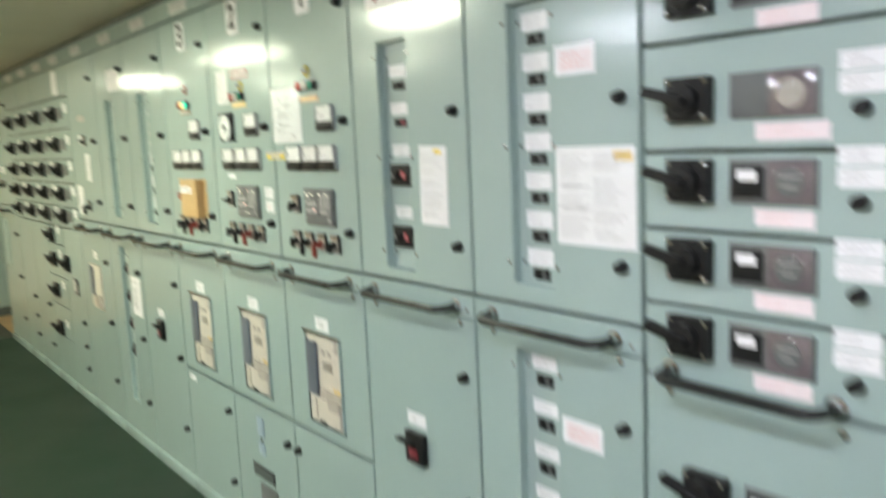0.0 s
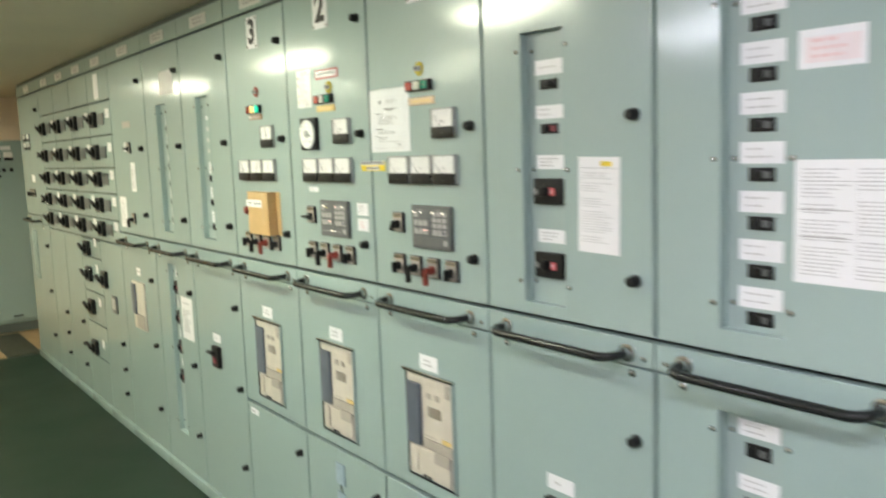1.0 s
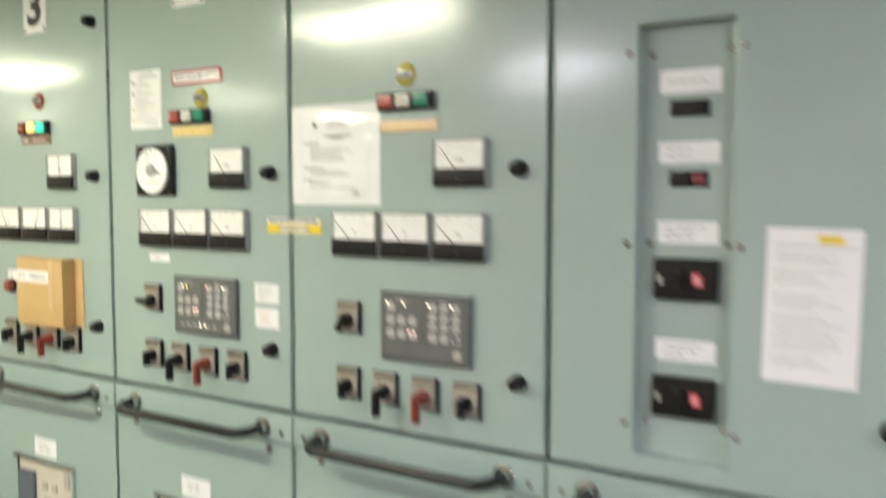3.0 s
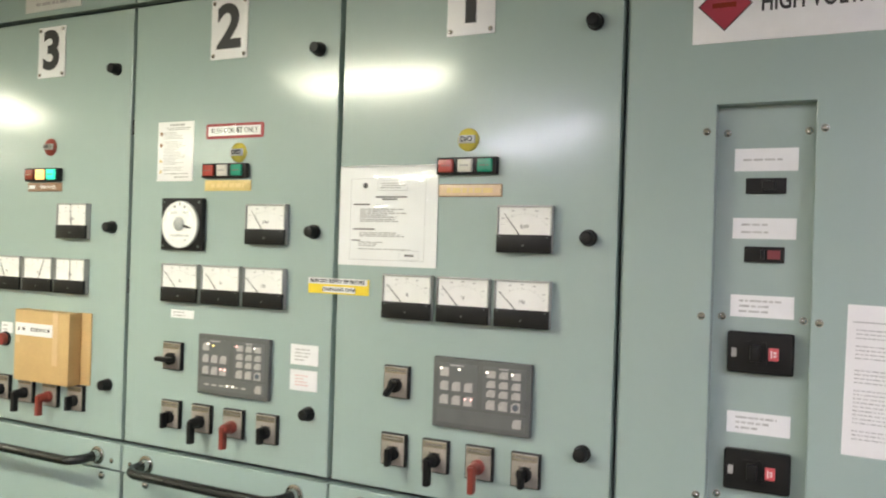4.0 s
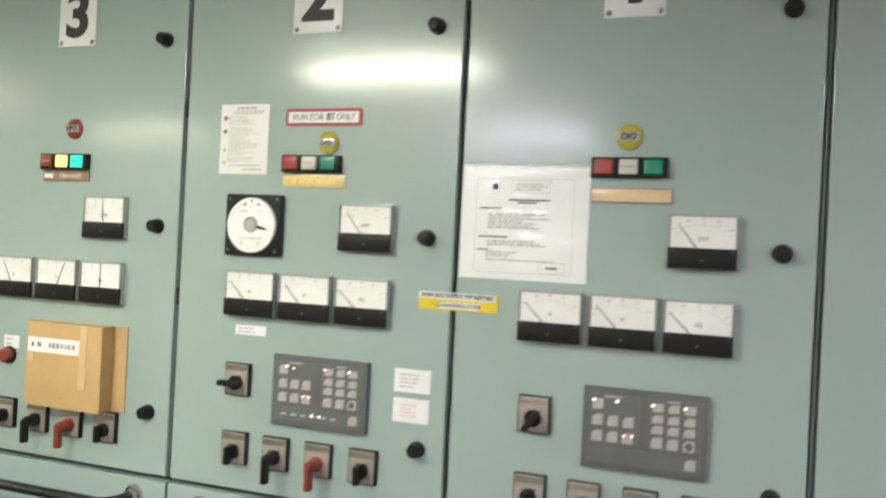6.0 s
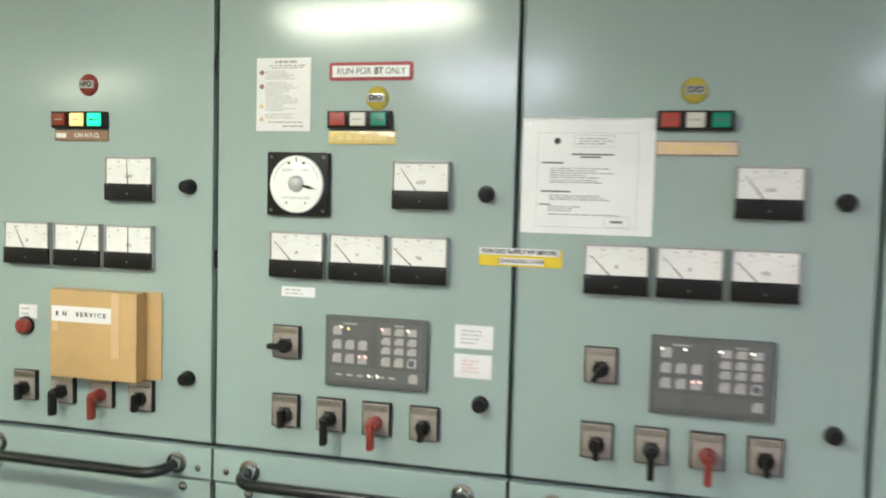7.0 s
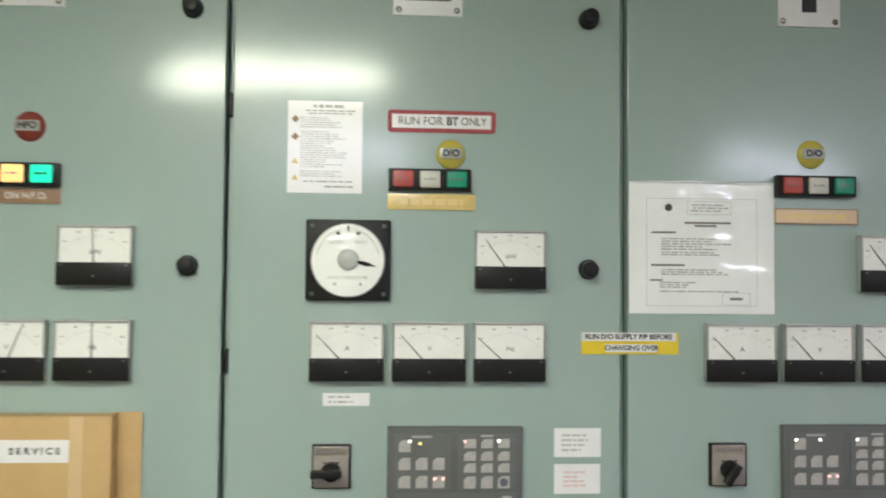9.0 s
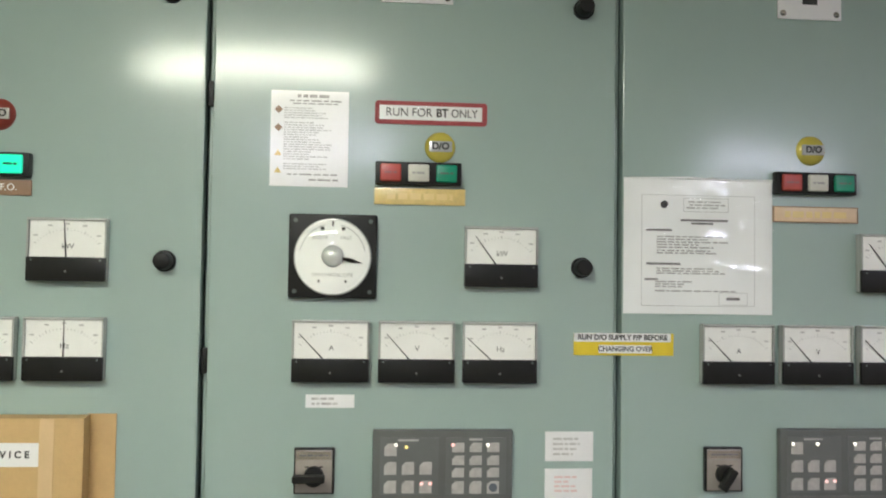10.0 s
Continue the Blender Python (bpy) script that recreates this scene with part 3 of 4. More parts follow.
def synchroscope(y_left, y_right, z_low, z_high):
    y, z, w, h = mid(y_left, y_right, z_low, z_high)
    t = thing("synchroscope", y, z, "square black synchroscope with a round white dial and a black pointer", "meter")
    a = w / 2
    part("case", one_box(-a, a, -h / 2, h / 2, 0.0, 0.014, 0.004, 3), BLACK, t)
    part("rim", cyl(bmesh.new(), 0.0525, 0.014, 0.0185, 0, -0.001, 40, bevel=0.002), CLEAR, t)
    part("dial", cyl(bmesh.new(), 0.0505, 0.014, 0.0189, 0, -0.001, 40), FACE, t)
    bm = bmesh.new()
    for s in (-1, 1):
        for k in range(12):
            q0, q1 = (radians(14 + s * 0 + k * 5.5 + d) for d in (0, 5.5))
            quad = []
            for q, r in ((q0, 0.0435), (q1, 0.0435), (q1, 0.0445), (q0, 0.0445)):
                quad.append(bm.verts.new((s * math.sin(q) * r, math.cos(q) * r - 0.001, 0.0193)))
            bm.faces.new(quad if s < 0 else quad[::-1])
    part("arc", bm, GREY_INK, t)
    part("top_mark", one_box(-0.0012, 0.0012, 0.040, 0.0475, 0.0190, 0.0194), INK, t)
    bars([(s * 0.014 - 0.0025, s * 0.014 + 0.0025, 0.037, 0.004) for s in (-1, 1)] + [(s * 0.018 - 0.0012, s * 0.018 + 0.0012, -0.034, 0.004) for s in (-1, 1)], INK, t, 0.0193, "arrow_marks")
    lettering("SLOW", 0.0075, -0.017, 0.0245, 0.0191, GREY_INK, t)
    lettering("FAST", 0.0075, 0.018, 0.0245, 0.0191, GREY_INK, t)
    lettering("SYNCHROSCOPE", 0.0072, 0.0, -0.0255, 0.0191, GREY_INK, t)
    bm = bmesh.new()
    vs = [bm.verts.new(c) for c in ((0.010, -0.0016, 0.0225), (0.026, -0.0030, 0.0225), (0.042, 0.0, 0.0225), (0.026, 0.0030, 0.0225), (0.010, 0.0016, 0.0225))]
    bm.faces.new(vs)
    bmesh.ops.solidify(bm, geom=bm.faces[:], thickness=0.0008)
    n = part("pointer", bm, INK, t)
    n.rotation_euler = (0, 0, radians(-13))
    part("hub", dome(bmesh.new(), 0.0150, 0.0085, 0.0195, 0, 0, 28, 7), CLEAR, t, "clear domed hub")
    glass = part("cover", smooth_shell(0.0505, 0.0105, 0.0200), COVER, t, "clear bulging cover")
    glass.visible_shadow = False
    for sx in (-1, 1):
        for sy in (-1, 1):
            part("screw", cyl(bmesh.new(), 0.003, 0.014, 0.0152, sx * (a - 0.009), sy * (h / 2 - 0.009), 10), SEAM, t)
    return t


def selector(y_left, z_high, kind, red=False, w=0.054, h=0.061):
    """A rotary selector switch on a plate. kind: left, down, pistol."""
    t = thing("selector_switch", y_left - w / 2, z_high - h / 2, ("red" if red else "black") + " " + ("pistol-grip" if kind == "pistol" else "rotary") + " selector switch on a square steel plate", "switch", "selector switches")
    mat = RED if red else BLACK
    a, b = w / 2, h / 2
    part("back_plate", one_box(-a, a, -b, b, 0.0, 0.009, 0.0015), BLACK, t)
    face = part("face_plate", one_box(-a + 0.002, a - 0.003, -b + 0.002, b - 0.002, 0.009, 0.0105, 0.0006), STEEL, t)
    strip = part("title_strip", one_box(-a + 0.0035, a - 0.0045, b - 0.0145, b - 0.004, 0.0105, 0.0115), CHROME, t, "pale engraved title strip")
    bars(word_bars(random.Random(int(y_left * 999)), -a + 0.008, a - 0.008, b - 0.009, 0.0022, 0.008), DARK_PRINT, strip, 0.0118)
    if not red:
        bars([(-0.012, -0.007, 0.006, 0.002), (0.006, 0.012, 0.006, 0.002)], INK, face, 0.0109, "position_marks")
    c = -0.006
    part("hub", cyl(bmesh.new(), 0.0135, 0.0105, 0.020, 0, c, 20, bevel=0.002), mat, t)
    if kind == "pistol":
        part("hub_cap", cyl(bmesh.new(), 0.0115, 0.020, 0.040, 0, c, 20, top=0.010, bevel=0.003), mat, t)
        bm = one_box(-0.006, 0.006, -0.042, 0.006, 0.030, 0.046, 0.004, 3)
        g = part("grip", bm, mat, t)
        g.location, g.rotation_euler = (0, c, 0), (0, 0, 0)
    else:
        bm = one_box(-0.0048, 0.0048, -0.021, 0.012, 0.020, 0.036, 0.003, 3)
        g = part("grip", bm, mat, t)
        g.location, g.rotation_euler = (0, c, 0), (0, 0, radians({"left": -90, "down": 0, "slant": -32}[kind]))
        if kind == "left":
            g.scale = (1, 1.3, 1)
    return t


def lamp_trio(y_left, y_right, z_low, z_high, lit=False):
    y, z, w, h = mid(y_left, y_right, z_low, z_high)
    t = thing("indicator_lamp_row", y, z, "row of red, amber and green lamps, amber and green lit" if lit else "row of red, white and green indicator lamps, unlit", "indicator lamps", "indicator lamp rows")
    part("housing", one_box(-w / 2, w / 2, -h / 2, h / 2, 0.0, 0.014, 0.0015), BLACK, t)
    for k, mat in enumerate((DARK_RED_LENS, AMBER_ON, GREEN_ON) if lit else (RED_LENS, WHITE_LENS, GREEN_LENS)):
        c = (k - 1) * w * 0.325
        lens = part("lens", one_box(c - 0.0145, c + 0.0145, -h / 2 + 0.0035, h / 2 - 0.0035, 0.014, 0.020, 0.003, 3), mat, t, ("red", "amber" if lit else "white", "green")[k] + " square lens")
        bars(word_bars(random.Random(k), c - 0.009, c + 0.009, 0.0, 0.003, 0.008), (RED if not lit else BROWN_PLATE, GREY_INK, GREEN_LEGEND)[k], lens, 0.0203)
    return t


def badge(y, z, text, mat, label):
    t = thing("round_badge", y, z, label, "badge", "fuel badges")
    part("disc", dome(bmesh.new(), 0.0215, 0.010, 0.0), mat, t)
    s = part("sticker", one_box(-0.0160, 0.0160, -0.0075, 0.0075, 0.0060, 0.0104, 0.0008), CLEAR, t, "small silvery sticker")
    lettering(text, 0.0130, 0, 0, 0.0107, INK, s, fat=0.0005)
    return t


def name_plate(y_left, y_right, z_low, z_high, mat, label, text="", rim=None):
    y, z, w, h = mid(y_left, y_right, z_low, z_high)
    t = thing("name_plate", y, z, label, "name plate", "engraved name plates")
    part("plate", one_box(-w / 2, w / 2, -h / 2, h / 2, 0.0, 0.003, 0.0006), mat, t)
    if text:
        lettering(text, h * 0.62, w * 0.11, 0, 0.0034, FACE, t, squeeze=0.98)
        bars([(-w / 2 + 0.004, -w / 2 + 0.027, 0, h * 0.42)], FACE, t, 0.0034)
    else:
        bars(word_bars(random.Random(int(y * 777)), -w * 0.36, w * 0.36, 0, h * 0.38, 0.016), PALE_YELLOW, t, 0.0033)
    if rim:
        bm = bmesh.new()
        for x0, x1, y0, y1 in ((-w / 2, w / 2, h / 2 - 0.0014, h / 2), (-w / 2, w / 2, -h / 2, -h / 2 + 0.0014), (-w / 2, -w / 2 + 0.0014, -h / 2 + 0.0014, h / 2 - 0.0014), (w / 2 - 0.0014, w / 2, -h / 2 + 0.0014, h / 2 - 0.0014)):
            box(bm, x0, x1, y0, y1, 0.003, 0.0036)
        part("rim", bm, rim, t, "thin brown rim")
    return t


def controller(y_left, y_right, z_low, z_high, lit, dots):
    """A generator controller: a grey fascia with two fields of keys over a strip."""
    y, z, w, h = mid(y_left, y_right, z_low, z_high)
    t = thing("generator_controller", y, z, "grey generator controller with two fields of pale keys and lit indicators", "controller", "generator controllers")
    a, b = w / 2, h / 2
    part("fascia", one_box(-a, a, -b, b, 0.0, 0.012, 0.003, 3), CTRL, t)
    left = part("key_field", one_box(-a + 0.010, -0.006, -b + 0.040, b - 0.010, 0.012, 0.0128), CTRL_IN, t)
    right = part("key_field", one_box(0.004, a - 0.009, -b + 0.040, b - 0.010, 0.012, 0.0128), CTRL_IN, t)
    strip = part("lower_strip", one_box(-a + 0.010, a - 0.009, -b + 0.010, -b + 0.035, 0.012, 0.0128), CTRL_IN, t)

    def key(parent, x, y, kw=0.0165, kh=0.0165, mat=KEY):
        bm = bmesh.new()
        c = kw * 0.3
        pts = ((-kw / 2, -kh / 2), (kw / 2, -kh / 2), (kw / 2, kh / 2), (-kw / 2 + c, kh / 2), (-kw / 2, kh / 2 - c))
        vs = [bm.verts.new((x + p, y + q, 0.0146)) for p, q in pts]
        f = bm.faces.new(vs)
        r = bmesh.ops.extrude_face_region(bm, geom=[f])
        bmesh.ops.translate(bm, vec=(0, 0, -0.0016), verts=[v for v in r["geom"] if isinstance(v, bmesh.types.BMVert)])
        k = part("key", bm, mat, parent)
        return k

    lx = [-a + 0.024, -a + 0.048, -a + 0.072]
    ly = [b - 0.026, b - 0.051, b - 0.076]
    for j, yy in enumerate(ly):
        for i, xx in enumerate(lx):
            if j == 0 and i > 0:
                continue
            key(left, xx, yy)
    rx = [0.0205, 0.0445, 0.0685]
    ry = [b - 0.023, b - 0.0405, b - 0.057, b - 0.077]
    for j, yy in enumerate(ry):
        for i, xx in enumerate(rx):
            key(right, xx, yy, 0.0165, 0.0125 if j < 3 else 0.0165)
    part("round_key", cyl(bmesh.new(), 0.0058, 0.0146, 0.0156, rx[2], ry[3], 16), BREAKER_BLUE, right)
    bars([(lx[1] - 0.014, lx[1] + 0.014, b - 0.0135, 0.003)], GREY_INK, left, 0.0131)
    bars([(rx[1] - 0.009, rx[1] + 0.009, b - 0.0125, 0.003)], GREY_INK, right, 0.0131)
    key(strip, a - 0.024, -b + 0.0225, 0.016, 0.016)
    if dots:
        for k in range(6):
            part("legend", one_box(-a + 0.022 + k * 0.02, -a + 0.034 + k * 0.02, -b + 0.019, -b + 0.0225, 0.0128, 0.0132), KEY, strip)
    for i, (x, y2, mat) in enumerate(lit):
        par = left if x < 0 else right
        if y2 < -b + 0.038:
            par = strip
        part("led", dome(bmesh.new(), 0.0021, 0.0022, 0.0147, x, y2, 10, 3), mat, par, "small lit indicator")
    return t


def sheet(name, y_left, y_right, z_low, z_high, mat, label, lines, ink=GREY_INK, seed=1, margin=0.12, height=0.0, off=0.0005, extra=None, group="", cols=1, tilt=0.0, hold=0.0009):
    """A flat sheet or label with rows of unreadable print."""
    y, z, w, h = mid(y_left, y_right, z_low, z_high)
    t = thing(name, y, z, label, {"notice": "paper", "label": "label"}.get(name.split("_")[-1], "label"), group, off=off)
    if tilt:
        t.matrix_world = t.matrix_world @ pose(0, 0, 0, 0, 0, tilt)
    part("sheet", one_box(-w / 2, w / 2, -h / 2, h / 2, 0.0, hold), mat, t)
    rng = random.Random(seed)
    for c in range(cols):
        rows = []
        cw = w * (1 - 2 * margin) / cols
        x0 = -w / 2 + w * margin + c * cw
        for k in range(lines):
            yy = h / 2 - h * margin - (k + 0.5) * h * (1 - 2 * margin) / lines
            if lines > 6 and rng.random() < 0.14:
                continue
            hh = height or h * (1 - 2 * margin) / lines * 0.42
            rows += word_bars(rng, x0, x0 + cw * rng.uniform(0.5, 0.94), yy, hh, max(hh * 3.5, 0.006))
        if rows:
            bars(rows, FAINT_INK if ink is GREY_INK and lines <= 4 else ink, t, hold + 0.0003)
    if extra:
        extra(t, w, h, hold + 0.0003)
    return t


def tick_box(t, x0, x1, y0, y1, z, mat=GREY_INK, r=0.0006, name="ruled_box"):
    bars([(x0, x1, y0, r), (x0, x1, y1, r), (x0 - r / 2, x0 + r / 2, (y0 + y1) / 2, y1 - y0), (x1 - r / 2, x1 + r / 2, (y0 + y1) / 2, y1 - y0)], mat, t, z, name)


# meters of the three generator cubicles
for dy, angles, kw in ((0.0, (43.5, 42, 48), 36), (-0.5685, (44, 42, 46), 38), (0.579, (27, -21, 0), 4)):
    for (l, r), letter, ang in zip(((2.783, 2.679), (2.667, 2.563), (2.552, 2.449)), "A V Hz".split(), angles):
        panel_meter(l + dy, r + dy, 1.614, 1.698, letter, ang)
    panel_meter(2.551 + dy, 2.449 + dy, 1.745, 1.829, "kW", kw)
synchroscope(2.790, 2.671, 1.727, 1.841)

# selector switches
for l in (2.777, 2.210):
    for k, (kind, red) in enumerate((("down", False), ("pistol", False), ("pistol", True), ("down", False))):
        selector(l - 0.0885 * k, 1.397, kind, red)
selector(2.777, 1.525, "left")
selector(2.208, 1.525, "slant")
for k, (kind, red) in enumerate((("down", False), ("pistol", False), ("pistol", True), ("down", False))):
    selector(3.346 - 0.0885 * k, 1.399, kind, red)

# lamps, badges and plates
lamp_trio(2.675, 2.557, 1.884, 1.915)
lamp_trio(2.107, 1.988, 1.884, 1.915)
lamp_trio(3.251, 3.131, 1.882, 1.914, lit=True)
badge(2.586, 1.938, "D/O", YELLOW, "domed yellow badge with a lettered white sticker")
badge(2.050, 1.948, "D/O", YELLOW, "domed yellow badge with a lettered white sticker")
badge(3.176, 1.966, "HFO", RED, "domed red badge with a lettered white sticker")
name_plate(2.676, 2.550, 1.857, 1.880, YELLOW_PLATE, "engraved yellow name plate under the lamp row")
name_plate(2.107, 1.980, 1.844, 1.867, BEIGE_PLATE, "pale beige name plate with a thin brown rim", rim=BROWN_PLATE)
name_plate(3.252, 3.131, 1.858, 1.879, BROWN_PLATE, "engraved brown name plate with pale lettering", "ON H.F.O.")

# controllers
controller(2.672, 2.481, 1.423, 1.550, ((-0.064, 0.044, LED_WHITE), (-0.050, 0.041, LED_YELLOW), (0.013, 0.044, LED_RED), (0.061, 0.044, LED_WHITE), (-0.029, -0.008, LED_RED), (-0.017, -0.008, LED_RED), (-0.01, -0.041, LED_WHITE), (0.006, -0.041, LED_WHITE)), True)
controller(2.101, 1.910, 1.423, 1.551, ((-0.078, 0.044, LED_WHITE), (-0.042, 0.044, LED_WHITE), (0.013, 0.044, LED_WHITE), (0.061, 0.044, LED_WHITE), (-0.029, -0.008, LED_RED), (-0.017, -0.008, LED_RED)), False)


# number plates
def number_plate(y_left, y_right, z_low, z_high, digit):
    y, z, w, h = mid(y_left, y_right, z_low, z_high)
    t = thing("number_plate", y, z, "white plastic plate with a large black numeral " + digit, "number plate", "generator number plates")
    part("plate", one_box(-w / 2, w / 2, -h / 2, h / 2, 0.0, 0.003, 0.001), LABEL, t)
    lettering(digit, 0.128, 0, 0.0, 0.0033, INK, t, "numeral", squeeze=1.04, fat=0.0045)
    for sx in (-1, 1):
        for sy in (-1, 1):
            s = screw(t, sx * (w / 2 - 0.008), sy * (h / 2 - 0.008), 0.003)
            s.scale = (0.75, 0.75, 0.75)


number_plate(3.229, 3.133, 2.136, 2.260, "3")
number_plate(2.671, 2.571, 2.139, 2.268, "2")
number_plate(2.100, 2.004, 2.139, 2.268, "1")


# notices
def run_sign():
    y, z, w, h = mid(2.677, 2.521, 1.969, 2.001)
    t = thing("run_sign", y, z, "red-bordered laminated sign with black serif words", "sign")
    part("border", rounded(w, h, 0.0, 0.002, 0.005), RED_INK, t, "red border")
    film = part("cover_film", wrinkled(-w / 2 + 0.002, w / 2 - 0.002, -h / 2 + 0.003, h / 2 - 0.003, 0.0042, 30, 10, 0.5), COVER, t, "clear glossy film")
    film.visible_shadow = False
    part("card", one_box(-w / 2 + 0.006, w / 2 - 0.007, -h / 2 + 0.006, h / 2 - 0.006, 0.002, 0.0025), SMOOTH_LAMINATE, t)
    lettering("RUN FOR", 0.0165, -0.0310, 0, 0.0029, INK, t, squeeze=0.92)
    lettering("BT", 0.0165, 0.0150, 0, 0.0029, INK, t, squeeze=0.88, fat=0.0005)
    lettering("ONLY", 0.0165, 0.0460, 0, 0.0029, INK, t, squeeze=0.84)


run_sign()


def supply_sign():
    y, z, w, h = mid(2.395, 2.252, 1.652, 1.683)
    t = thing("supply_label", y, z, "yellow tape label with two white lettered strips across the door gap", "label", off=0.001)
    part("tape", one_box(-w / 2, w / 2, -h / 2, h / 2, 0.0, 0.0008), YELLOW_TAPE, t)
    part("strip", one_box(-w / 2, w / 2 - 0.004, 0.0035, h / 2, 0.0008, 0.0014), LABEL, t, "white lettered strip")
    part("strip", one_box(-0.036, 0.040, -h / 2 + 0.003, -0.001, 0.0008, 0.0014), LABEL, t, "white lettered strip")
    lettering("RUN D/O SUPPLY P/P BEFORE", 0.0100, -0.002, 0.0095, 0.0017, INK, t, squeeze=0.98, fat=0.0003)
    lettering("CHANGING OVER", 0.0098, 0.002, -0.0066, 0.0017, INK, t, squeeze=0.98, fat=0.0002)


supply_sign()


def danger_marks(t, w, h, z):
    rng = random.Random(31)
    bars(word_bars(rng, -w * 0.16, w * 0.26, h * 0.445, 0.0042, 0.012), GREY_INK, t, z, "heading")
    bars(word_bars(rng, -w * 0.26, w * 0.42, h * 0.395, 0.0020, 0.012) + word_bars(rng, -w * 0.22, w * 0.36, h * 0.365, 0.0018, 0.010) + word_bars(rng, -w * 0.28, w * 0.38, -h * 0.375, 0.0020, 0.012) + word_bars(rng, w * 0.0, w * 0.40, -h * 0.43, 0.0024, 0.012), GREY_INK, t, z, "paragraph")
    for k, (yy, mat) in enumerate(((0.30, BROWN_PLATE), (0.11, BROWN_PLATE), (-0.16, YELLOW_PLATE), (-0.34, YELLOW_PLATE))):
        bm = bmesh.new()
        cyl(bm, 0.0055, z - 0.0003, z + 0.0002, -w * 0.40, h * yy, 4 if k < 2 else 3)
        part("warning_mark", bm, mat, t)


sheet("safety_notice", 2.819, 2.713, 1.879, 2.011, SMOOTH_LAMINATE, "laminated white safety notice with small warning marks", 26, ink=FAINT_INK, seed=4, margin=0.17, height=0.0017, extra=danger_marks)


def form_marks(t, w, h, z):
    tick_box(t, -w * 0.38, w * 0.38, -h * 0.44, h * 0.38, z)
    tick_box(t, -w * 0.10, w * 0.20, h * 0.26, h * 0.36, z)
    tick_box(t, w * 0.14, w * 0.33, -h * 0.43, -h * 0.34, z)
    part("crest", cyl(bmesh.new(), 0.006, z - 0.0003, z + 0.0001, -w * 0.23, h * 0.31, 6), INK, t)
    for bar in ((-0.35, -0.18, 0.12, 0.003), (-0.35, -0.12, -0.13, 0.003), (-0.36, -0.27, -0.245, 0.0025), (-0.12, 0.2, 0.195, 0.003), (-0.05, 0.1, 0.172, 0.003), (0.19, 0.28, -0.385, 0.004)):
        bars([(w * bar[0], w * bar[1], h * bar[2], bar[3])], DARK_PRINT, t, z, "heading")
    rng = random.Random(9)
    for lines in (((0.333, -0.07, 0.16), (0.31, -0.06, 0.18), (0.288, -0.08, 0.15)), ((0.072, -0.28, 0.17), (0.052, -0.28, 0.08), (0.032, -0.28, 0.2), (0.012, -0.28, 0.0), (-0.008, -0.28, 0.1), (-0.032, -0.28, 0.08), (-0.05, -0.28, 0.12)), ((-0.165, -0.28, 0.1), (-0.183, -0.28, 0.14), (-0.2, -0.28, 0.18)), ((-0.262, -0.29, -0.04), (-0.28, -0.29, -0.08), (-0.298, -0.29, -0.1), (-0.33, -0.29, 0.25))):
        rows = []
        for yy, x0, x1 in lines:
            rows += word_bars(rng, w * x0, w * x1, h * yy, 0.0020, 0.011)
        bars(rows, GREY_INK, t, z, "paragraph")
    sleeve = part("sleeve", wrinkled(-w / 2 - 0.001, w / 2 + 0.001, -h / 2 - 0.001, h / 2 + 0.004, z + 0.0030), COVER, t, "clear wrinkled plastic sleeve")
    sleeve.visible_shadow = False
    part("sleeve_lip", sweep([(-w / 2, h / 2, 0.001), (-w * 0.1, h / 2 + 0.002, 0.004), (w * 0.2, h / 2, 0.002), (w / 2, h / 2 + 0.001, 0.003)], 0.0014, 12), LAMINATE, t, "glossy open lip of the plastic sleeve")


sheet("procedure_notice", 2.325, 2.108, 1.711, 1.902, LAMINATE, "printed procedure sheet in a shiny plastic sleeve, taped to the door", 0, extra=form_marks, hold=0.0016)
sheet("instruction_label", 2.764, 2.698, 1.578, 1.596, LABEL, "small white label with two lines of print", 2, seed=3)
sheet("instruction_label", 2.434, 2.366, 1.505, 1.546, LABEL, "small white label with grey print", 4, seed=5, margin=0.16)
sheet("instruction_label", 2.434, 2.367, 1.453, 1.495, LABEL, "small white label with red print", 4, ink=FAINT_RED, seed=6, margin=0.2)


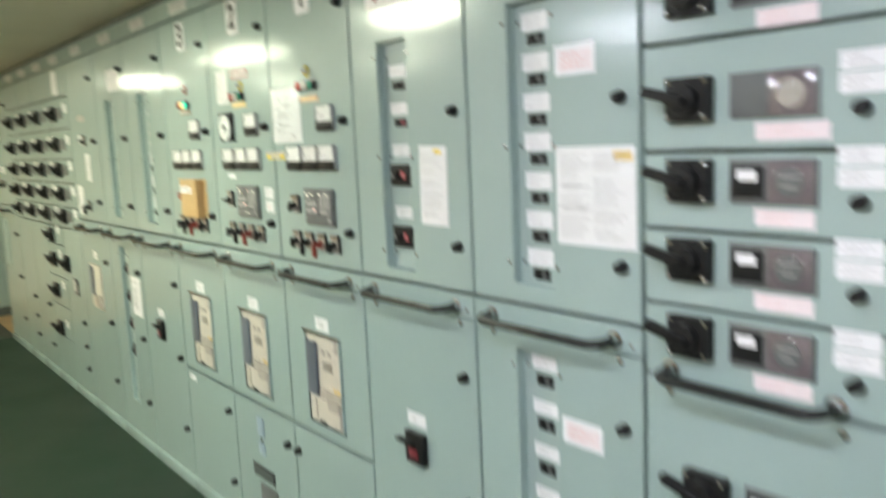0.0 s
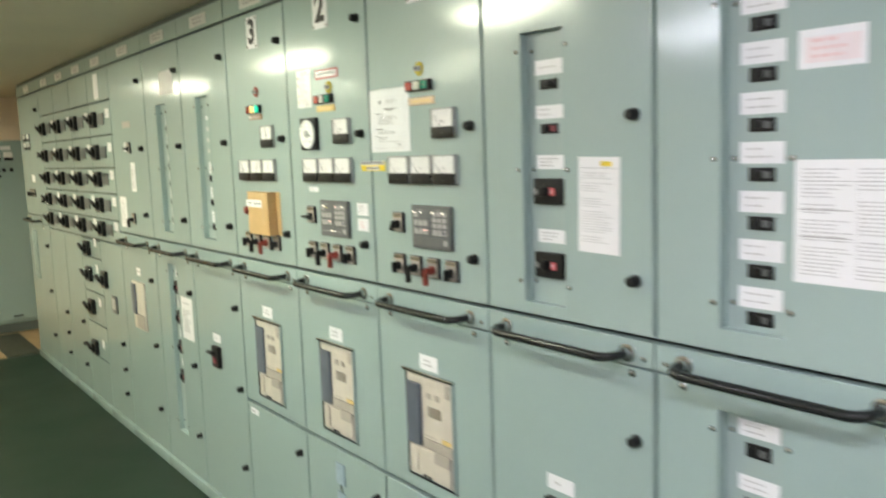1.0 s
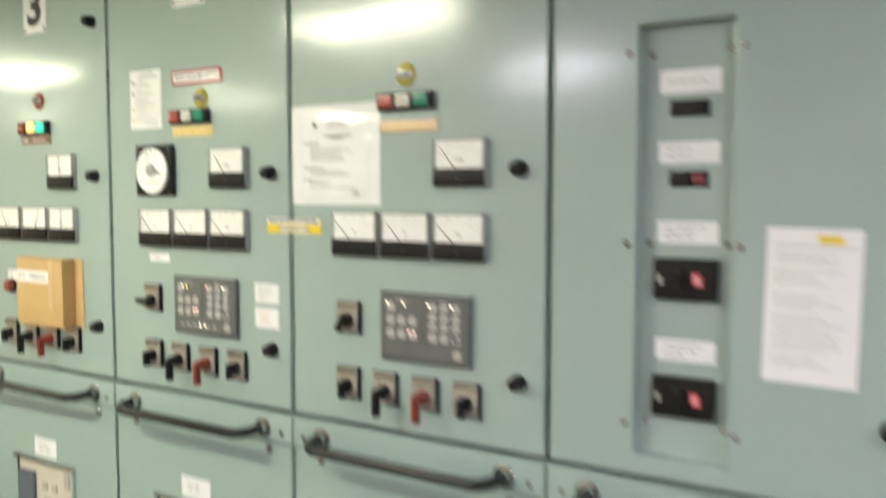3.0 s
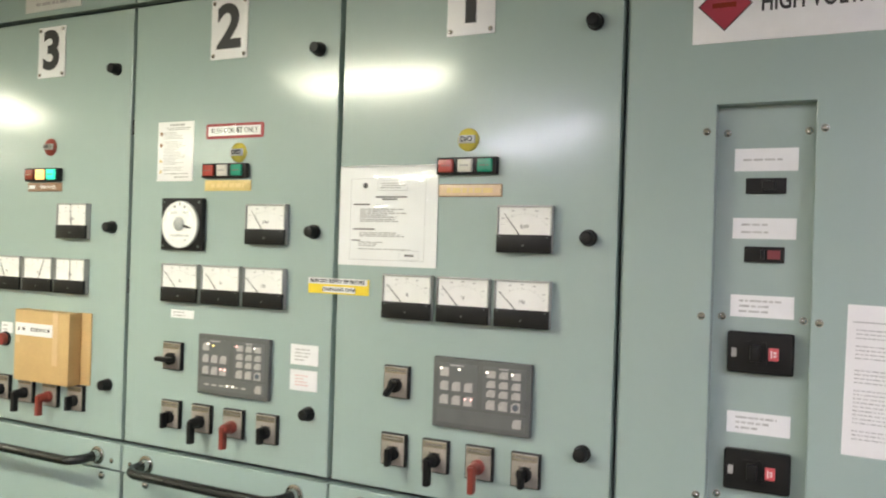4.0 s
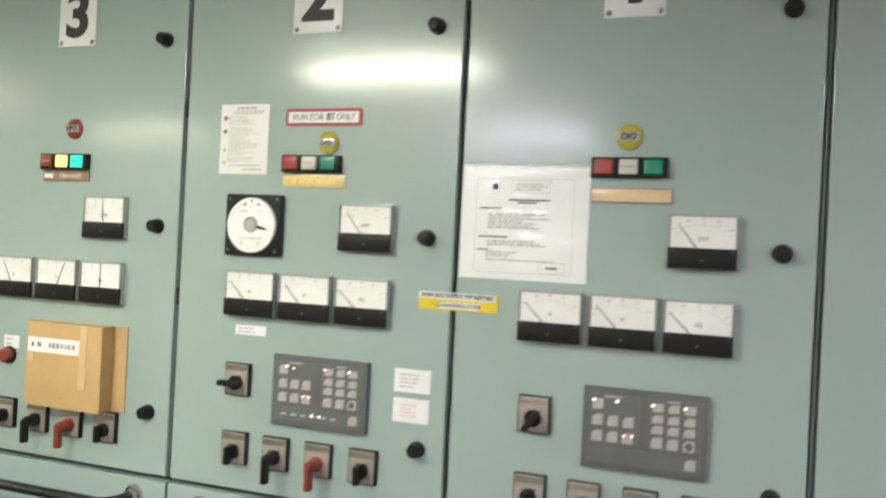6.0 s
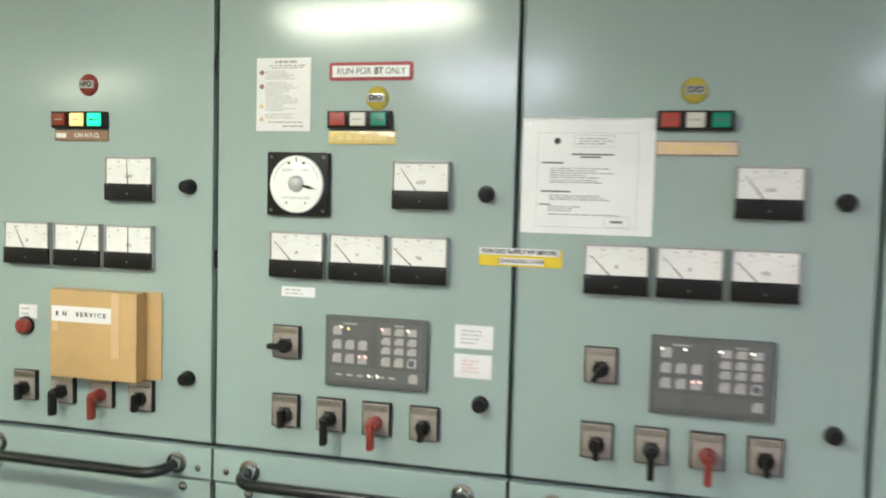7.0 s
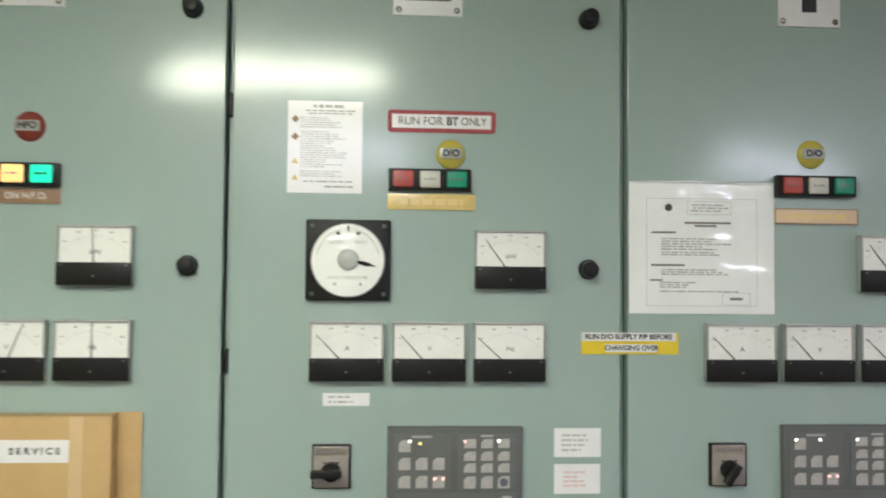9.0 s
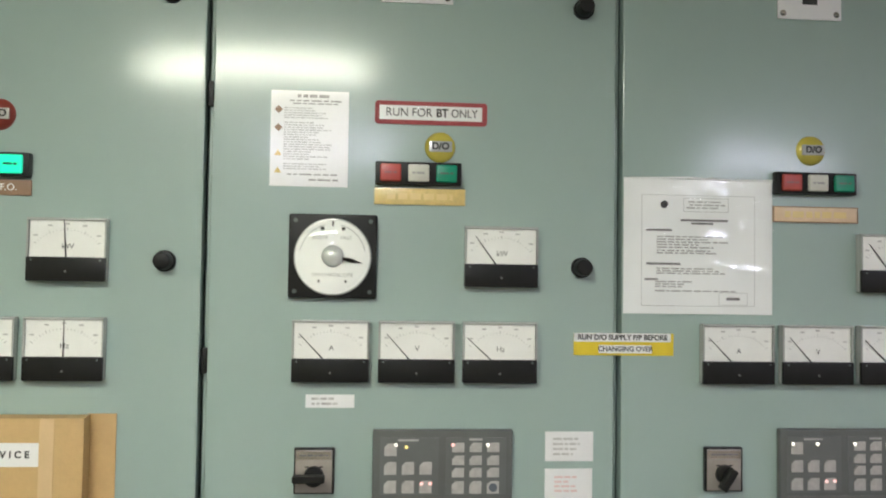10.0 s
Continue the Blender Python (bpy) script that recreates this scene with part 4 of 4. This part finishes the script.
# cardboard cover over the third cubicle's controller
def card_cover():
    y, z, w, h = mid(3.234, 3.012, 1.400, 1.570)
    t = thing("cardboard_cover", y, z, "brown cardboard cover taped over the controller", "cardboard box")
    a, b = w / 2, h / 2
    out = 0.041
    part("front", one_box(-a + 0.002, a - 0.029, -b, b, out - 0.003, out, 0.001), CARD, t)
    part("left_side", one_box(-a + 0.002, -a + 0.005, -b, b, 0.001, out - 0.0032), CARD, t)
    bm = bmesh.new()
    prof = [(a - 0.0288, out), (a - 0.0335, 0.0035), (a - 0.0365, 0.0035), (a - 0.0318, out - 0.0035)]
    lo, hi = ([bm.verts.new((x, y2, zz)) for x, zz in prof] for y2 in (-b, b))
    for k in range(4):
        bm.faces.new((lo[k], lo[(k + 1) % 4], hi[(k + 1) % 4], hi[k]))
    bm.faces.new(lo[::-1])
    bm.faces.new(hi)
    bmesh.ops.recalc_face_normals(bm, faces=bm.faces[:])
    part("right_side", bm, CARD, t)
    part("flange", one_box(a - 0.0365, a, -b, b, 0.0008, 0.0034, 0.0008), CARD, t)
    bm = one_box(-a + 0.008, a - 0.034, b - 0.004, b - 0.001, 0.004, out - 0.0034)
    part("top_flap", bm, CARD, t)
    lab = part("paper_strip", one_box(-a + 0.006, -a + 0.146, b - 0.061, b - 0.031, out, out + 0.0012), PAPER, t, "white paper strip with black capitals")
    lettering("SERVICE", 0.0120, -a + 0.0945, b - 0.046, out + 0.0016, INK, lab, squeeze=1.0, fat=0.0004, spaced=1.62)
    lettering("N", 0.0120, -a + 0.036, b - 0.046, out + 0.0016, INK, lab, fat=0.0004)
    bars([(-a + 0.0165, -a + 0.0215, b - 0.046, 0.009)], INK, lab, out + 0.0016)
    part("sticky_tape", one_box(-a + 0.139, -a + 0.157, b - 0.126, b, out + 0.0013, out + 0.0018), TAPE, t, "strip of clear tape")
    part("sticky_tape", one_box(-a + 0.006, -a + 0.020, b - 0.080, b - 0.062, out, out + 0.0006), TAPE, t, "strip of clear tape")


card_cover()
t = thing("push_button", 3.321, 1.488, "red mushroom push button under a small white label", "push button")
part("collar", cyl(bmesh.new(), 0.0185, 0.0, 0.006, 0, 0, 22, bevel=0.0015), BLACK, t)
part("button", cyl(bmesh.new(), 0.0155, 0.006, 0.018, 0, 0, 22, bevel=0.004), RED, t)
sheet("button_label", 3.338, 3.296, 1.503, 1.530, LABEL, "small white label above the push button", 2, seed=8)


# high voltage sign
def hv_sign():
    y, z, w, h = mid(1.658, 1.305, 2.087, 2.205)
    t = thing("warning_sign", y, z, "white warning sign with a red diamond and bold black words", "sign")
    part("board", one_box(-w / 2, w / 2, -h / 2, h / 2, 0.0, 0.002, 0.0006), LABEL, t)
    bm = cyl(bmesh.new(), 0.041, 0.002, 0.0028, -w / 2 + 0.049, 0.0, 4)
    part("diamond_edge", bm, INK, t, "black edge of the diamond")
    bm = cyl(bmesh.new(), 0.0385, 0.0028, 0.0034, -w / 2 + 0.049, 0.0, 4)
    part("diamond", bm, SIGN_RED, t, "red warning diamond")
    bars([(-w / 2 + 0.030, -w / 2 + 0.066, 0.0, 0.008)], DARK_RED_LENS, t, 0.0037)
    lettering("HIGH VOLTAGE", 0.0385, -w / 2 + 0.102, -0.002, 0.0024, INK, t, align="LEFT", squeeze=0.66, fat=0.0010, spaced=1.04)


hv_sign()


# breakers and labels in the recesses
def small_breaker(y_left, y_right, z_low, z_high, state="dark", off=-0.0262):
    y, z, w, h = mid(y_left, y_right, z_low, z_high)
    t = thing("miniature_breaker", y, z, "small black breaker toggle in a slot of the recess plate", "breaker", "small breakers", off=off)
    part("surround", one_box(-w / 2, w / 2, -h / 2, h / 2, 0.0, 0.004, 0.001), BLACK, t)
    part("toggle", one_box(-w * 0.08, w * 0.24 if state == "dark" else w * 0.02, -h * 0.3, h * 0.3, 0.004, 0.014, 0.002), BLACK, t)
    if state == "grey":
        part("flag", one_box(w * 0.10, w * 0.34, -h * 0.26, h * 0.22, 0.004, 0.0085, 0.001), CTRL, t, "grey moulded flag")
    if state == "red":
        part("flag", one_box(w * 0.08, w * 0.40, -h * 0.28, h * 0.28, 0.004, 0.0055), RED_DIM, t, "dull red flag")
    return t


def moulded_breaker(y_left, y_right, z_low, z_high, off=-0.0262, lit=True):
    y, z, w, h = mid(y_left, y_right, z_low, z_high)
    t = thing("moulded_breaker", y, z, "black moulded breaker with a glowing red flag", "breaker", "moulded breakers", off=off)
    part("case", one_box(-w / 2, w / 2, -h / 2, h / 2, 0.0, 0.016, 0.005, 3), BLACK, t)
    part("well", one_box(-w * 0.24, w * 0.10, -h * 0.27, h * 0.27, 0.016, 0.0168), BLACK, t)
    part("toggle", one_box(-w * 0.14, w * 0.02, -h * 0.20, h * 0.20, 0.016, 0.030, 0.003), BLACK, t)
    part("flag", one_box(w * 0.13, w * 0.28, -h * 0.15, h * 0.15, 0.016, 0.0185, 0.001), RED_ON if lit else RED_DIM, t, "glowing red flag")
    if lit:
        bars([(w * 0.165, w * 0.185, 0.0, h * 0.18), (w * 0.205, w * 0.245, h * 0.04, h * 0.05), (w * 0.205, w * 0.245, -h * 0.04, h * 0.05)], PINK_LABEL, t, 0.0188, "flag_mark")
    part("rating_mark", one_box(-w * 0.43, -w * 0.35, -h * 0.12, h * 0.10, 0.016, 0.0164), GREY_INK, t)
    return t


def feeder_label(y_left, y_right, z_low, z_high, seed, lines=2, off=-0.0265, mat=LABEL, ink=GREY_INK):
    return sheet("feeder_label", y_left, y_right, z_low, z_high, mat, "white engraved feeder label with small print", lines, seed=seed, off=off, ink=ink, margin=0.14, height=0.0032, group="feeder labels")


for k, (a, b) in enumerate(((1.886, 1.922), (1.779, 1.812), (1.655, 1.690), (1.471, 1.505))):
    feeder_label(1.591, 1.497, a, b, 20 + k, lines=(1, 2, 3, 3)[k])
small_breaker(1.573, 1.513, 1.850, 1.875)
small_breaker(1.572, 1.513, 1.742, 1.767, "red")
moulded_breaker(1.592, 1.494, 1.568, 1.633)
moulded_breaker(1.592, 1.494, 1.384, 1.448)

for k in range(7):
    top = 1.990 - 0.0945 * k
    feeder_label(1.016, 0.922, top - 0.042, top, 40 + k)
    small_breaker(0.995, 0.940, top - 0.076, top - 0.049, "grey")
for k in range(9):
    top = 1.150 - 0.116 * k
    feeder_label(1.013, 0.922, top - 0.034, top, 60 + k, mat=LABEL)
    if top > 0.33:
        small_breaker(0.995, 0.940, top - 0.075, top - 0.046, "grey")
for k in range(3):
    top = 1.690 - 0.113 * k
    feeder_label(3.800, 3.742, top - 0.052, top, 80 + k)
    small_breaker(3.793, 3.745, top - 0.088, top - 0.058)
for k in range(4):
    feeder_label(3.800, 3.742, 1.735 + 0.05 * k, 1.752 + 0.05 * k, 90 + k, lines=1, mat=FADED if k < 3 else LABEL)
for k in range(6):
    top = 1.935 - 0.094 * k
    feeder_label(4.356, 4.292, top - 0.048, top, 100 + k)
    small_breaker(4.350, 4.297, top - 0.078, top - 0.053)
for k in range(4):
    top = 1.130 - 0.16 * k
    feeder_label(4.375, 4.300, top - 0.04, top, 110 + k)
    moulded_breaker(4.370, 4.305, top - 0.125, top - 0.055, lit=False)

# papers on the cubicles
def yellow_mark(t, w, h, z):
    part("highlighter", one_box(w * 0.05, w * 0.30, h * 0.405, h * 0.455, z - 0.0003, z), YELLOW_TAPE, t, "yellow marked words")
    bars([(-w * 0.44, w * 0.44, h * 0.385, 0.0012)], GREY_INK, t, z, "rule")


sheet("breaker_list_notice", 1.424, 1.299, 1.462, 1.684, PAPER, "white list of breakers with a yellow heading, taped to the door", 30, ink=FAINT_INK, height=0.0019, seed=11, margin=0.10, extra=yellow_mark, tilt=-1.0)


def table_marks(t, w, h, z):
    part("highlighter", one_box(w * 0.24, w * 0.46, h * 0.36, h * 0.45, z - 0.0003, z), YELLOW_PLATE, t, "yellow stamp")
    for bar in ((-w * 0.46, w * 0.46, h * 0.33, 0.0012), (-w * 0.001, w * 0.001, -h * 0.05, h * 0.7), (-w * 0.46, -w * 0.05, h * 0.10, 0.002), (-w * 0.46, -w * 0.05, -h * 0.12, 0.002)):
        bars([bar], GREY_INK, t, z, "rule")


sheet("table_notice", 0.885, 0.652, 1.448, 1.672, SMOOTH_LAMINATE, "large white printed table, laminated, on the cubicle door", 28, ink=FAINT_INK, height=0.0024, seed=12, margin=0.06, extra=table_marks, cols=2)
def pink_field(t, w, h, z):
    part("pink_field", one_box(-w * 0.40, w * 0.42, -h * 0.36, h * 0.30, z - 0.0004, z - 0.0001), PINK_LABEL, t, "pale pink printed field")


sheet("warning_label", 0.882, 0.760, 1.832, 1.900, LABEL, "white label with faint red print", 3, ink=FAINT_RED, seed=13, margin=0.2, extra=pink_field)
sheet("warning_label", 0.885, 0.758, 0.962, 1.026, LABEL, "white label with faint red print", 3, ink=FAINT_RED, seed=14, margin=0.18, extra=pink_field)
sheet("breaker_list_notice", 4.932, 4.845, 1.535, 1.700, PAPER, "narrow white paper list on the door", 16, seed=15)
sheet("breaker_list_notice", 5.195, 5.065, 1.320, 1.500, PAPER, "white paper list hanging at the door's edge", 16, seed=16)
sheet("door_label", 4.335, 4.130, 2.035, 2.150, PAPER, "plain white plate high on the door", 0)
sheet("breaker_list_notice", 4.245, 4.085, 0.790, 1.010, PAPER, "white paper list on the lower door", 14, seed=17)
sheet("door_label", 5.585, 5.480, 2.100, 2.255, LABEL, "white vertical plate above the drawers", 0)
sheet("door_label", 5.03, 4.88, 1.90, 1.935, STEEL, "grey engraved plate on the cubicle door", 0)


# large breakers behind the windows of the generator cubicles
def air_breaker(k):
    y0 = seam[k] + 0.174
    y1 = seam[k] + 0.416
    y, z, w, h = mid(y1, y0, 0.693, 1.028)
    t = thing("air_circuit_breaker", y, z, "large beige air circuit breaker with a dark blue-grey side panel", "circuit breaker", "generator breakers", off=-0.006)
    a, b = w / 2, h / 2
    part("body", one_box(-a + 0.001, a - 0.001, -b + 0.001, b - 0.001, -0.020, 0.006, 0.002), BEIGE, t)
    part("side_panel", one_box(-a + 0.006, -a + 0.078, -b + 0.105, b - 0.032, 0.006, 0.017, 0.004, 3), BREAKER_BLUE, t, "dark blue-grey moulded panel")
    part("head_block", one_box(-a + 0.030, a - 0.004, b - 0.028, b - 0.006, 0.006, 0.014, 0.002), BEIGE, t)
    part("lower_block", one_box(-a + 0.082, a - 0.010, -b + 0.012, -b + 0.100, 0.006, 0.020, 0.004), BEIGE, t)
    part("tan_block", one_box(-a + 0.085, a - 0.008, -b + 0.102, -b + 0.135, 0.006, 0.013, 0.002), BEIGE_DARK, t, "grey-tan band")
    part("tan_block", one_box(a - 0.085, a - 0.008, -b + 0.072, -b + 0.110, 0.020, 0.024, 0.002), BEIGE_DARK, t, "grey-tan cover")
    part("rating_window", one_box(-a + 0.112, -a + 0.176, b - 0.128, b - 0.096, 0.006, 0.009, 0.001), BEIGE_SHADE, t, "darker rating window")
    for x in (0.106, 0.148):
        part("counter", one_box(-a + x, -a + x + 0.022, b - 0.072, b - 0.055, 0.006, 0.010, 0.001), BEIGE_DARK, t)
    part("corner_latch", one_box(a - 0.030, a - 0.008, b - 0.050, b - 0.008, 0.014, 0.017, 0.002), BEIGE_DARK, t)
    part("edge_slot", one_box(a - 0.007, a - 0.001, -b + 0.006, -b + 0.120, 0.006, 0.0075), SEAM, t)
    part("push_pad", one_box(-a + 0.020, -a + 0.050, -b + 0.018, -b + 0.092, 0.006, 0.012, 0.003), BEIGE, t)
    part("yellow_tag", one_box(a - 0.060, a - 0.018, -b + 0.137, -b + 0.150, 0.006, 0.010), YELLOW_PLATE, t, "small yellow tag")
    for x in (0.10, 0.125):
        part("catch", one_box(-a + x, -a + x + 0.012, -b + 0.014, -b + 0.022, 0.020, 0.026, 0.001), BLACK, t)
    part("lock", cyl(bmesh.new(), 0.010, 0.006, 0.014, a - 0.020, -b + 0.026, 16, bevel=0.002), CHROME, t)
    bars(word_bars(random.Random(k), -a + 0.09, -a + 0.15, -b + 0.142, 0.005, 0.012), BEIGE_DARK, t, 0.0064)
    part("frame_top", one_box(-a - 0.010, a + 0.008, b, b + 0.009, 0.0058, 0.0180, 0.002), CHROME, t)
    part("frame_bottom", one_box(-a - 0.004, a + 0.006, -b - 0.006, -b, 0.0058, 0.0085, 0.001), BLACK, t, "black lower edge")
    part("frame_side", one_box(-a - 0.005, -a, -b, b, 0.0058, 0.009, 0.001), BLACK, t, "black side edge")
    part("frame_side", one_box(a, a + 0.006, -b, b, 0.0058, 0.0155, 0.002), PAINT, t)
    sheet("breaker_label", y + 0.045, y - 0.048, 1.045, 1.092, LABEL, "white label with two grey lines above the breaker", 2, seed=130 + k, margin=0.22)


for k in (2, 3, 4):
    air_breaker(k)
    sheet("door_label", seam[k + 1] - 0.035, seam[k + 1] - 0.115, 0.585, 0.612, LABEL, "small white label at the door's top edge", 1, seed=150 + k) if k == 4 else None


def door_breaker(y_left, y_right, z_low, z_high):
    y, z, w, h = mid(y_left, y_right, z_low, z_high)
    t = thing("moulded_breaker", y, z, "upright black moulded breaker with a red flag on the lower door", "breaker", "moulded breakers")
    part("case", one_box(-w / 2, w / 2, -h / 2, h / 2, 0.0, 0.020, 0.004, 3), BLACK, t)
    part("toggle", one_box(-w * 0.75, w * 0.1, h * 0.16, h * 0.26, 0.020, 0.042, 0.004), BLACK, t)
    part("flag", one_box(-w * 0.24, w * 0.22, -h * 0.28, h * 0.0, 0.020, 0.024, 0.002), RED_DIM, t, "dull red flag")
    sheet("feeder_label", y + 0.050, y - 0.044, z_high + 0.018, z_high + 0.058, LABEL, "white engraved feeder label with small print", 1, seed=int(y * 100), margin=0.3)


door_breaker(1.545, 1.452, 0.724, 0.822)
door_breaker(3.815, 3.735, 0.724, 0.825)

# the vent and hooks on the second cubicle's low door
t = thing("vent_slot", 2.640, 0.335, "dark slotted vent on the low cubicle door", "vent")
part("frame", one_box(-0.10, 0.10, -0.027, 0.027, 0.0, 0.004, 0.001), BLACK, t)
for k in range(4):
    part("slat", one_box(-0.09, 0.09, -0.021 + 0.011 * k, -0.015 + 0.011 * k, 0.004, 0.007, 0.001), SEAM, t)
t = thing("door_plate", 2.60, 0.235, "dark rectangular plate on the low cubicle door", "plate")
part("plate", one_box(-0.08, 0.08, -0.05, 0.05, 0.0, 0.004, 0.001), CTRL, t)
t = thing("hanging_tag", 2.640, 0.50, "pale blue plastic tag hanging on the low door", "tag")
part("tag", one_box(-0.028, 0.028, -0.085, -0.03, 0.0, 0.005, 0.002), BLUE_TAG, t)
part("upper_tag", one_box(-0.030, 0.030, 0.0, 0.080, 0.0, 0.006, 0.002), BLUE_TAG, t)
part("cord", one_box(-0.004, 0.004, -0.03, 0.0, 0.0, 0.004), SEAM, t)


# drawers with rotary handles
def drawer_set(y, z, w_body=0.098, h_body=0.086, window=True, seed=0, dull=False):
    """One drawer breaker: a square black operator with a lever, a window beside it, labels and a knob."""
    t = thing("drawer_operator", y, z, "square black rotary operator with a lever handle on a drawer front", "switch handle", "drawer operators")
    a, b = w_body / 2, h_body / 2
    part("base", one_box(-a, a, -b, b, 0.0, 0.024, 0.004, 3), BLACK, t)
    part("hub", cyl(bmesh.new(), 0.030, 0.024, 0.042, 0, 0, 22, bevel=0.004), BLACK, t)
    bm = one_box(-0.088, 0.012, -0.010, 0.010, 0.036, 0.056, 0.005, 3)
    g = part("lever", bm, BLACK, t)
    g.rotation_euler = (0, 0, radians(-14))
    for sx in (-1, 1):
        for sy in (-1, 1):
            s = screw(t, sx * (a - 0.009), sy * (b - 0.009), 0.024)
    if window:
        wn = thing("drawer_window", y - 0.170, z, "grey drawer window with a display and a pale round dial", "window panel", "drawer windows")
        part("panel", one_box(-0.086, 0.086, -0.042, 0.042, 0.0, 0.006, 0.002), CTRL, wn)
        if not dull:
            part("display", one_box(-0.080, -0.014, -0.030, 0.030, 0.006, 0.009, 0.001), BLACK, wn)
            part("display_label", one_box(-0.068, -0.028, 0.002, 0.022, 0.009, 0.0096), LABEL, wn, "pale display label")
        part("dial_plate", one_box(-0.006, 0.080, -0.038, 0.038, 0.006, 0.009, 0.001), DIAL_GLASS, wn, "dark glossy dial plate")
        part("dial", cyl(bmesh.new(), 0.026, 0.009, 0.011, 0.037, 0.0, 24), BEIGE_DARK if dull else CTRL, wn, "round grey dial")
        bars([(0.020, 0.054, 0.010, 0.003), (0.024, 0.050, -0.008, 0.003)], KEY, wn, 0.0113, "dial_print")
        lens = part("dial_cover", dome(bmesh.new(), 0.036, 0.012, 0.0092, 0.037, 0.0, 32, 8), COVER, wn, "clear domed dial cover")
        lens.visible_shadow = False
        feeder_label(y - 0.135, y - (0.275 if dull else 0.250), z - 0.082, z - 0.050, seed, ink=FAINT_RED, off=0.0005, mat=PINK_LABEL)
        feeder_label(y - 0.288, y - 0.370, z + 0.030, z + 0.062, seed + 1, off=0.0005)
        feeder_label(y - 0.288, y - 0.370, z - 0.008, z + 0.026, seed + 2, off=0.0005)
        part("knob", cyl(bmesh.new(), 0.0135, 0.0, 0.022, -0.160 + 0.320, -0.032, 18, top=0.012, bevel=0.003), BLACK, wn, "round black drawer knob")
    return t


for k, z in enumerate((1.957, 1.757, 1.600, 1.443, 1.286)):
    drawer_set(0.512, z, seed=200 + 5 * k, dull=(k == 1))
drawer_set(0.475, 0.965, w_body=0.10, seed=230)
for j, z in enumerate((1.975, 1.770, 1.600, 1.435, 1.282)):
    for k in range(4):
        y = 5.255 + 0.4975 * (k + 1) - 0.135
        drawer_set(y, z, 0.11, 0.095, window=False)
        feeder_label(y - 0.25, y - 0.33, z + 0.0, z + 0.055, 300 + 4 * j + k, off=0.0005)
        part("dial_panel", one_box(-0.07, 0.07, -0.035, 0.035, 0.0, 0.006, 0.002), CTRL, thing("drawer_window", y - 0.14, z, "small grey drawer window", "window panel", "drawer windows"))
for j, z in enumerate((1.125, 0.945, 0.715, 0.425)):
    drawer_set(5.255 + 0.4975 + 0.30, z, 0.11, 0.10, window=False)
    feeder_label(5.905, 5.845, z + 0.02, z + 0.075, 340 + j, off=0.0005)
drawer_set(5.66, 0.945, 0.09, 0.11, window=False)

# small fittings on the far cubicles
selector(4.95, 1.815, "left")
sheet("door_label", 5.03, 4.955, 1.765, 1.815, LABEL, "small white label beside a switch", 0)
selector(4.955, 1.41, "pistol")
ab = thing("far_breaker", 4.95, 0.865, "beige breaker with a dark side panel in the far lower door", "circuit breaker")
part("body", one_box(-0.11, 0.11, -0.14, 0.14, 0.0, 0.010, 0.002), BEIGE, ab)
part("side_panel", one_box(-0.10, -0.035, -0.055, 0.125, 0.010, 0.020, 0.003), BREAKER_BLUE, ab)
part("lower_block", one_box(-0.03, 0.10, -0.13, -0.05, 0.010, 0.018, 0.003), BEIGE_DARK, ab)
sheet("breaker_label", 4.975, 4.905, 1.045, 1.09, LABEL, "white label above the far breaker", 1, seed=170)
sq = thing("square_gauge", 5.48, 0.80, "small grey square gauge on the far cubicle", "gauge")
part("case", one_box(-0.05, 0.05, -0.055, 0.055, 0.0, 0.012, 0.003), CTRL, sq)
part("dial", one_box(-0.035, 0.035, -0.03, 0.04, 0.012, 0.015, 0.002), KEY, sq)
for k, z in enumerate((1.93, 1.86)):
    for y in (7.72, 7.86):
        panel_meter(y + 0.05, y - 0.05, z - 0.028, z + 0.03, "A", 20)
for k in range(3):
    selector(7.85 - 0.075 * k, 1.50, "down")
sheet("door_label", 7.75, 7.62, 1.56, 1.62, LABEL, "white label on the end cubicle", 0)
lv = thing("louvre_panel", 7.86, 0.95, "upright louvres low on the end cubicle", "louvre")
for k in range(5):
    part("slat", one_box(-0.09 + 0.04 * k, -0.068 + 0.04 * k, -0.22, 0.20, 0.0, 0.008, 0.002), PAINT_IN, lv)
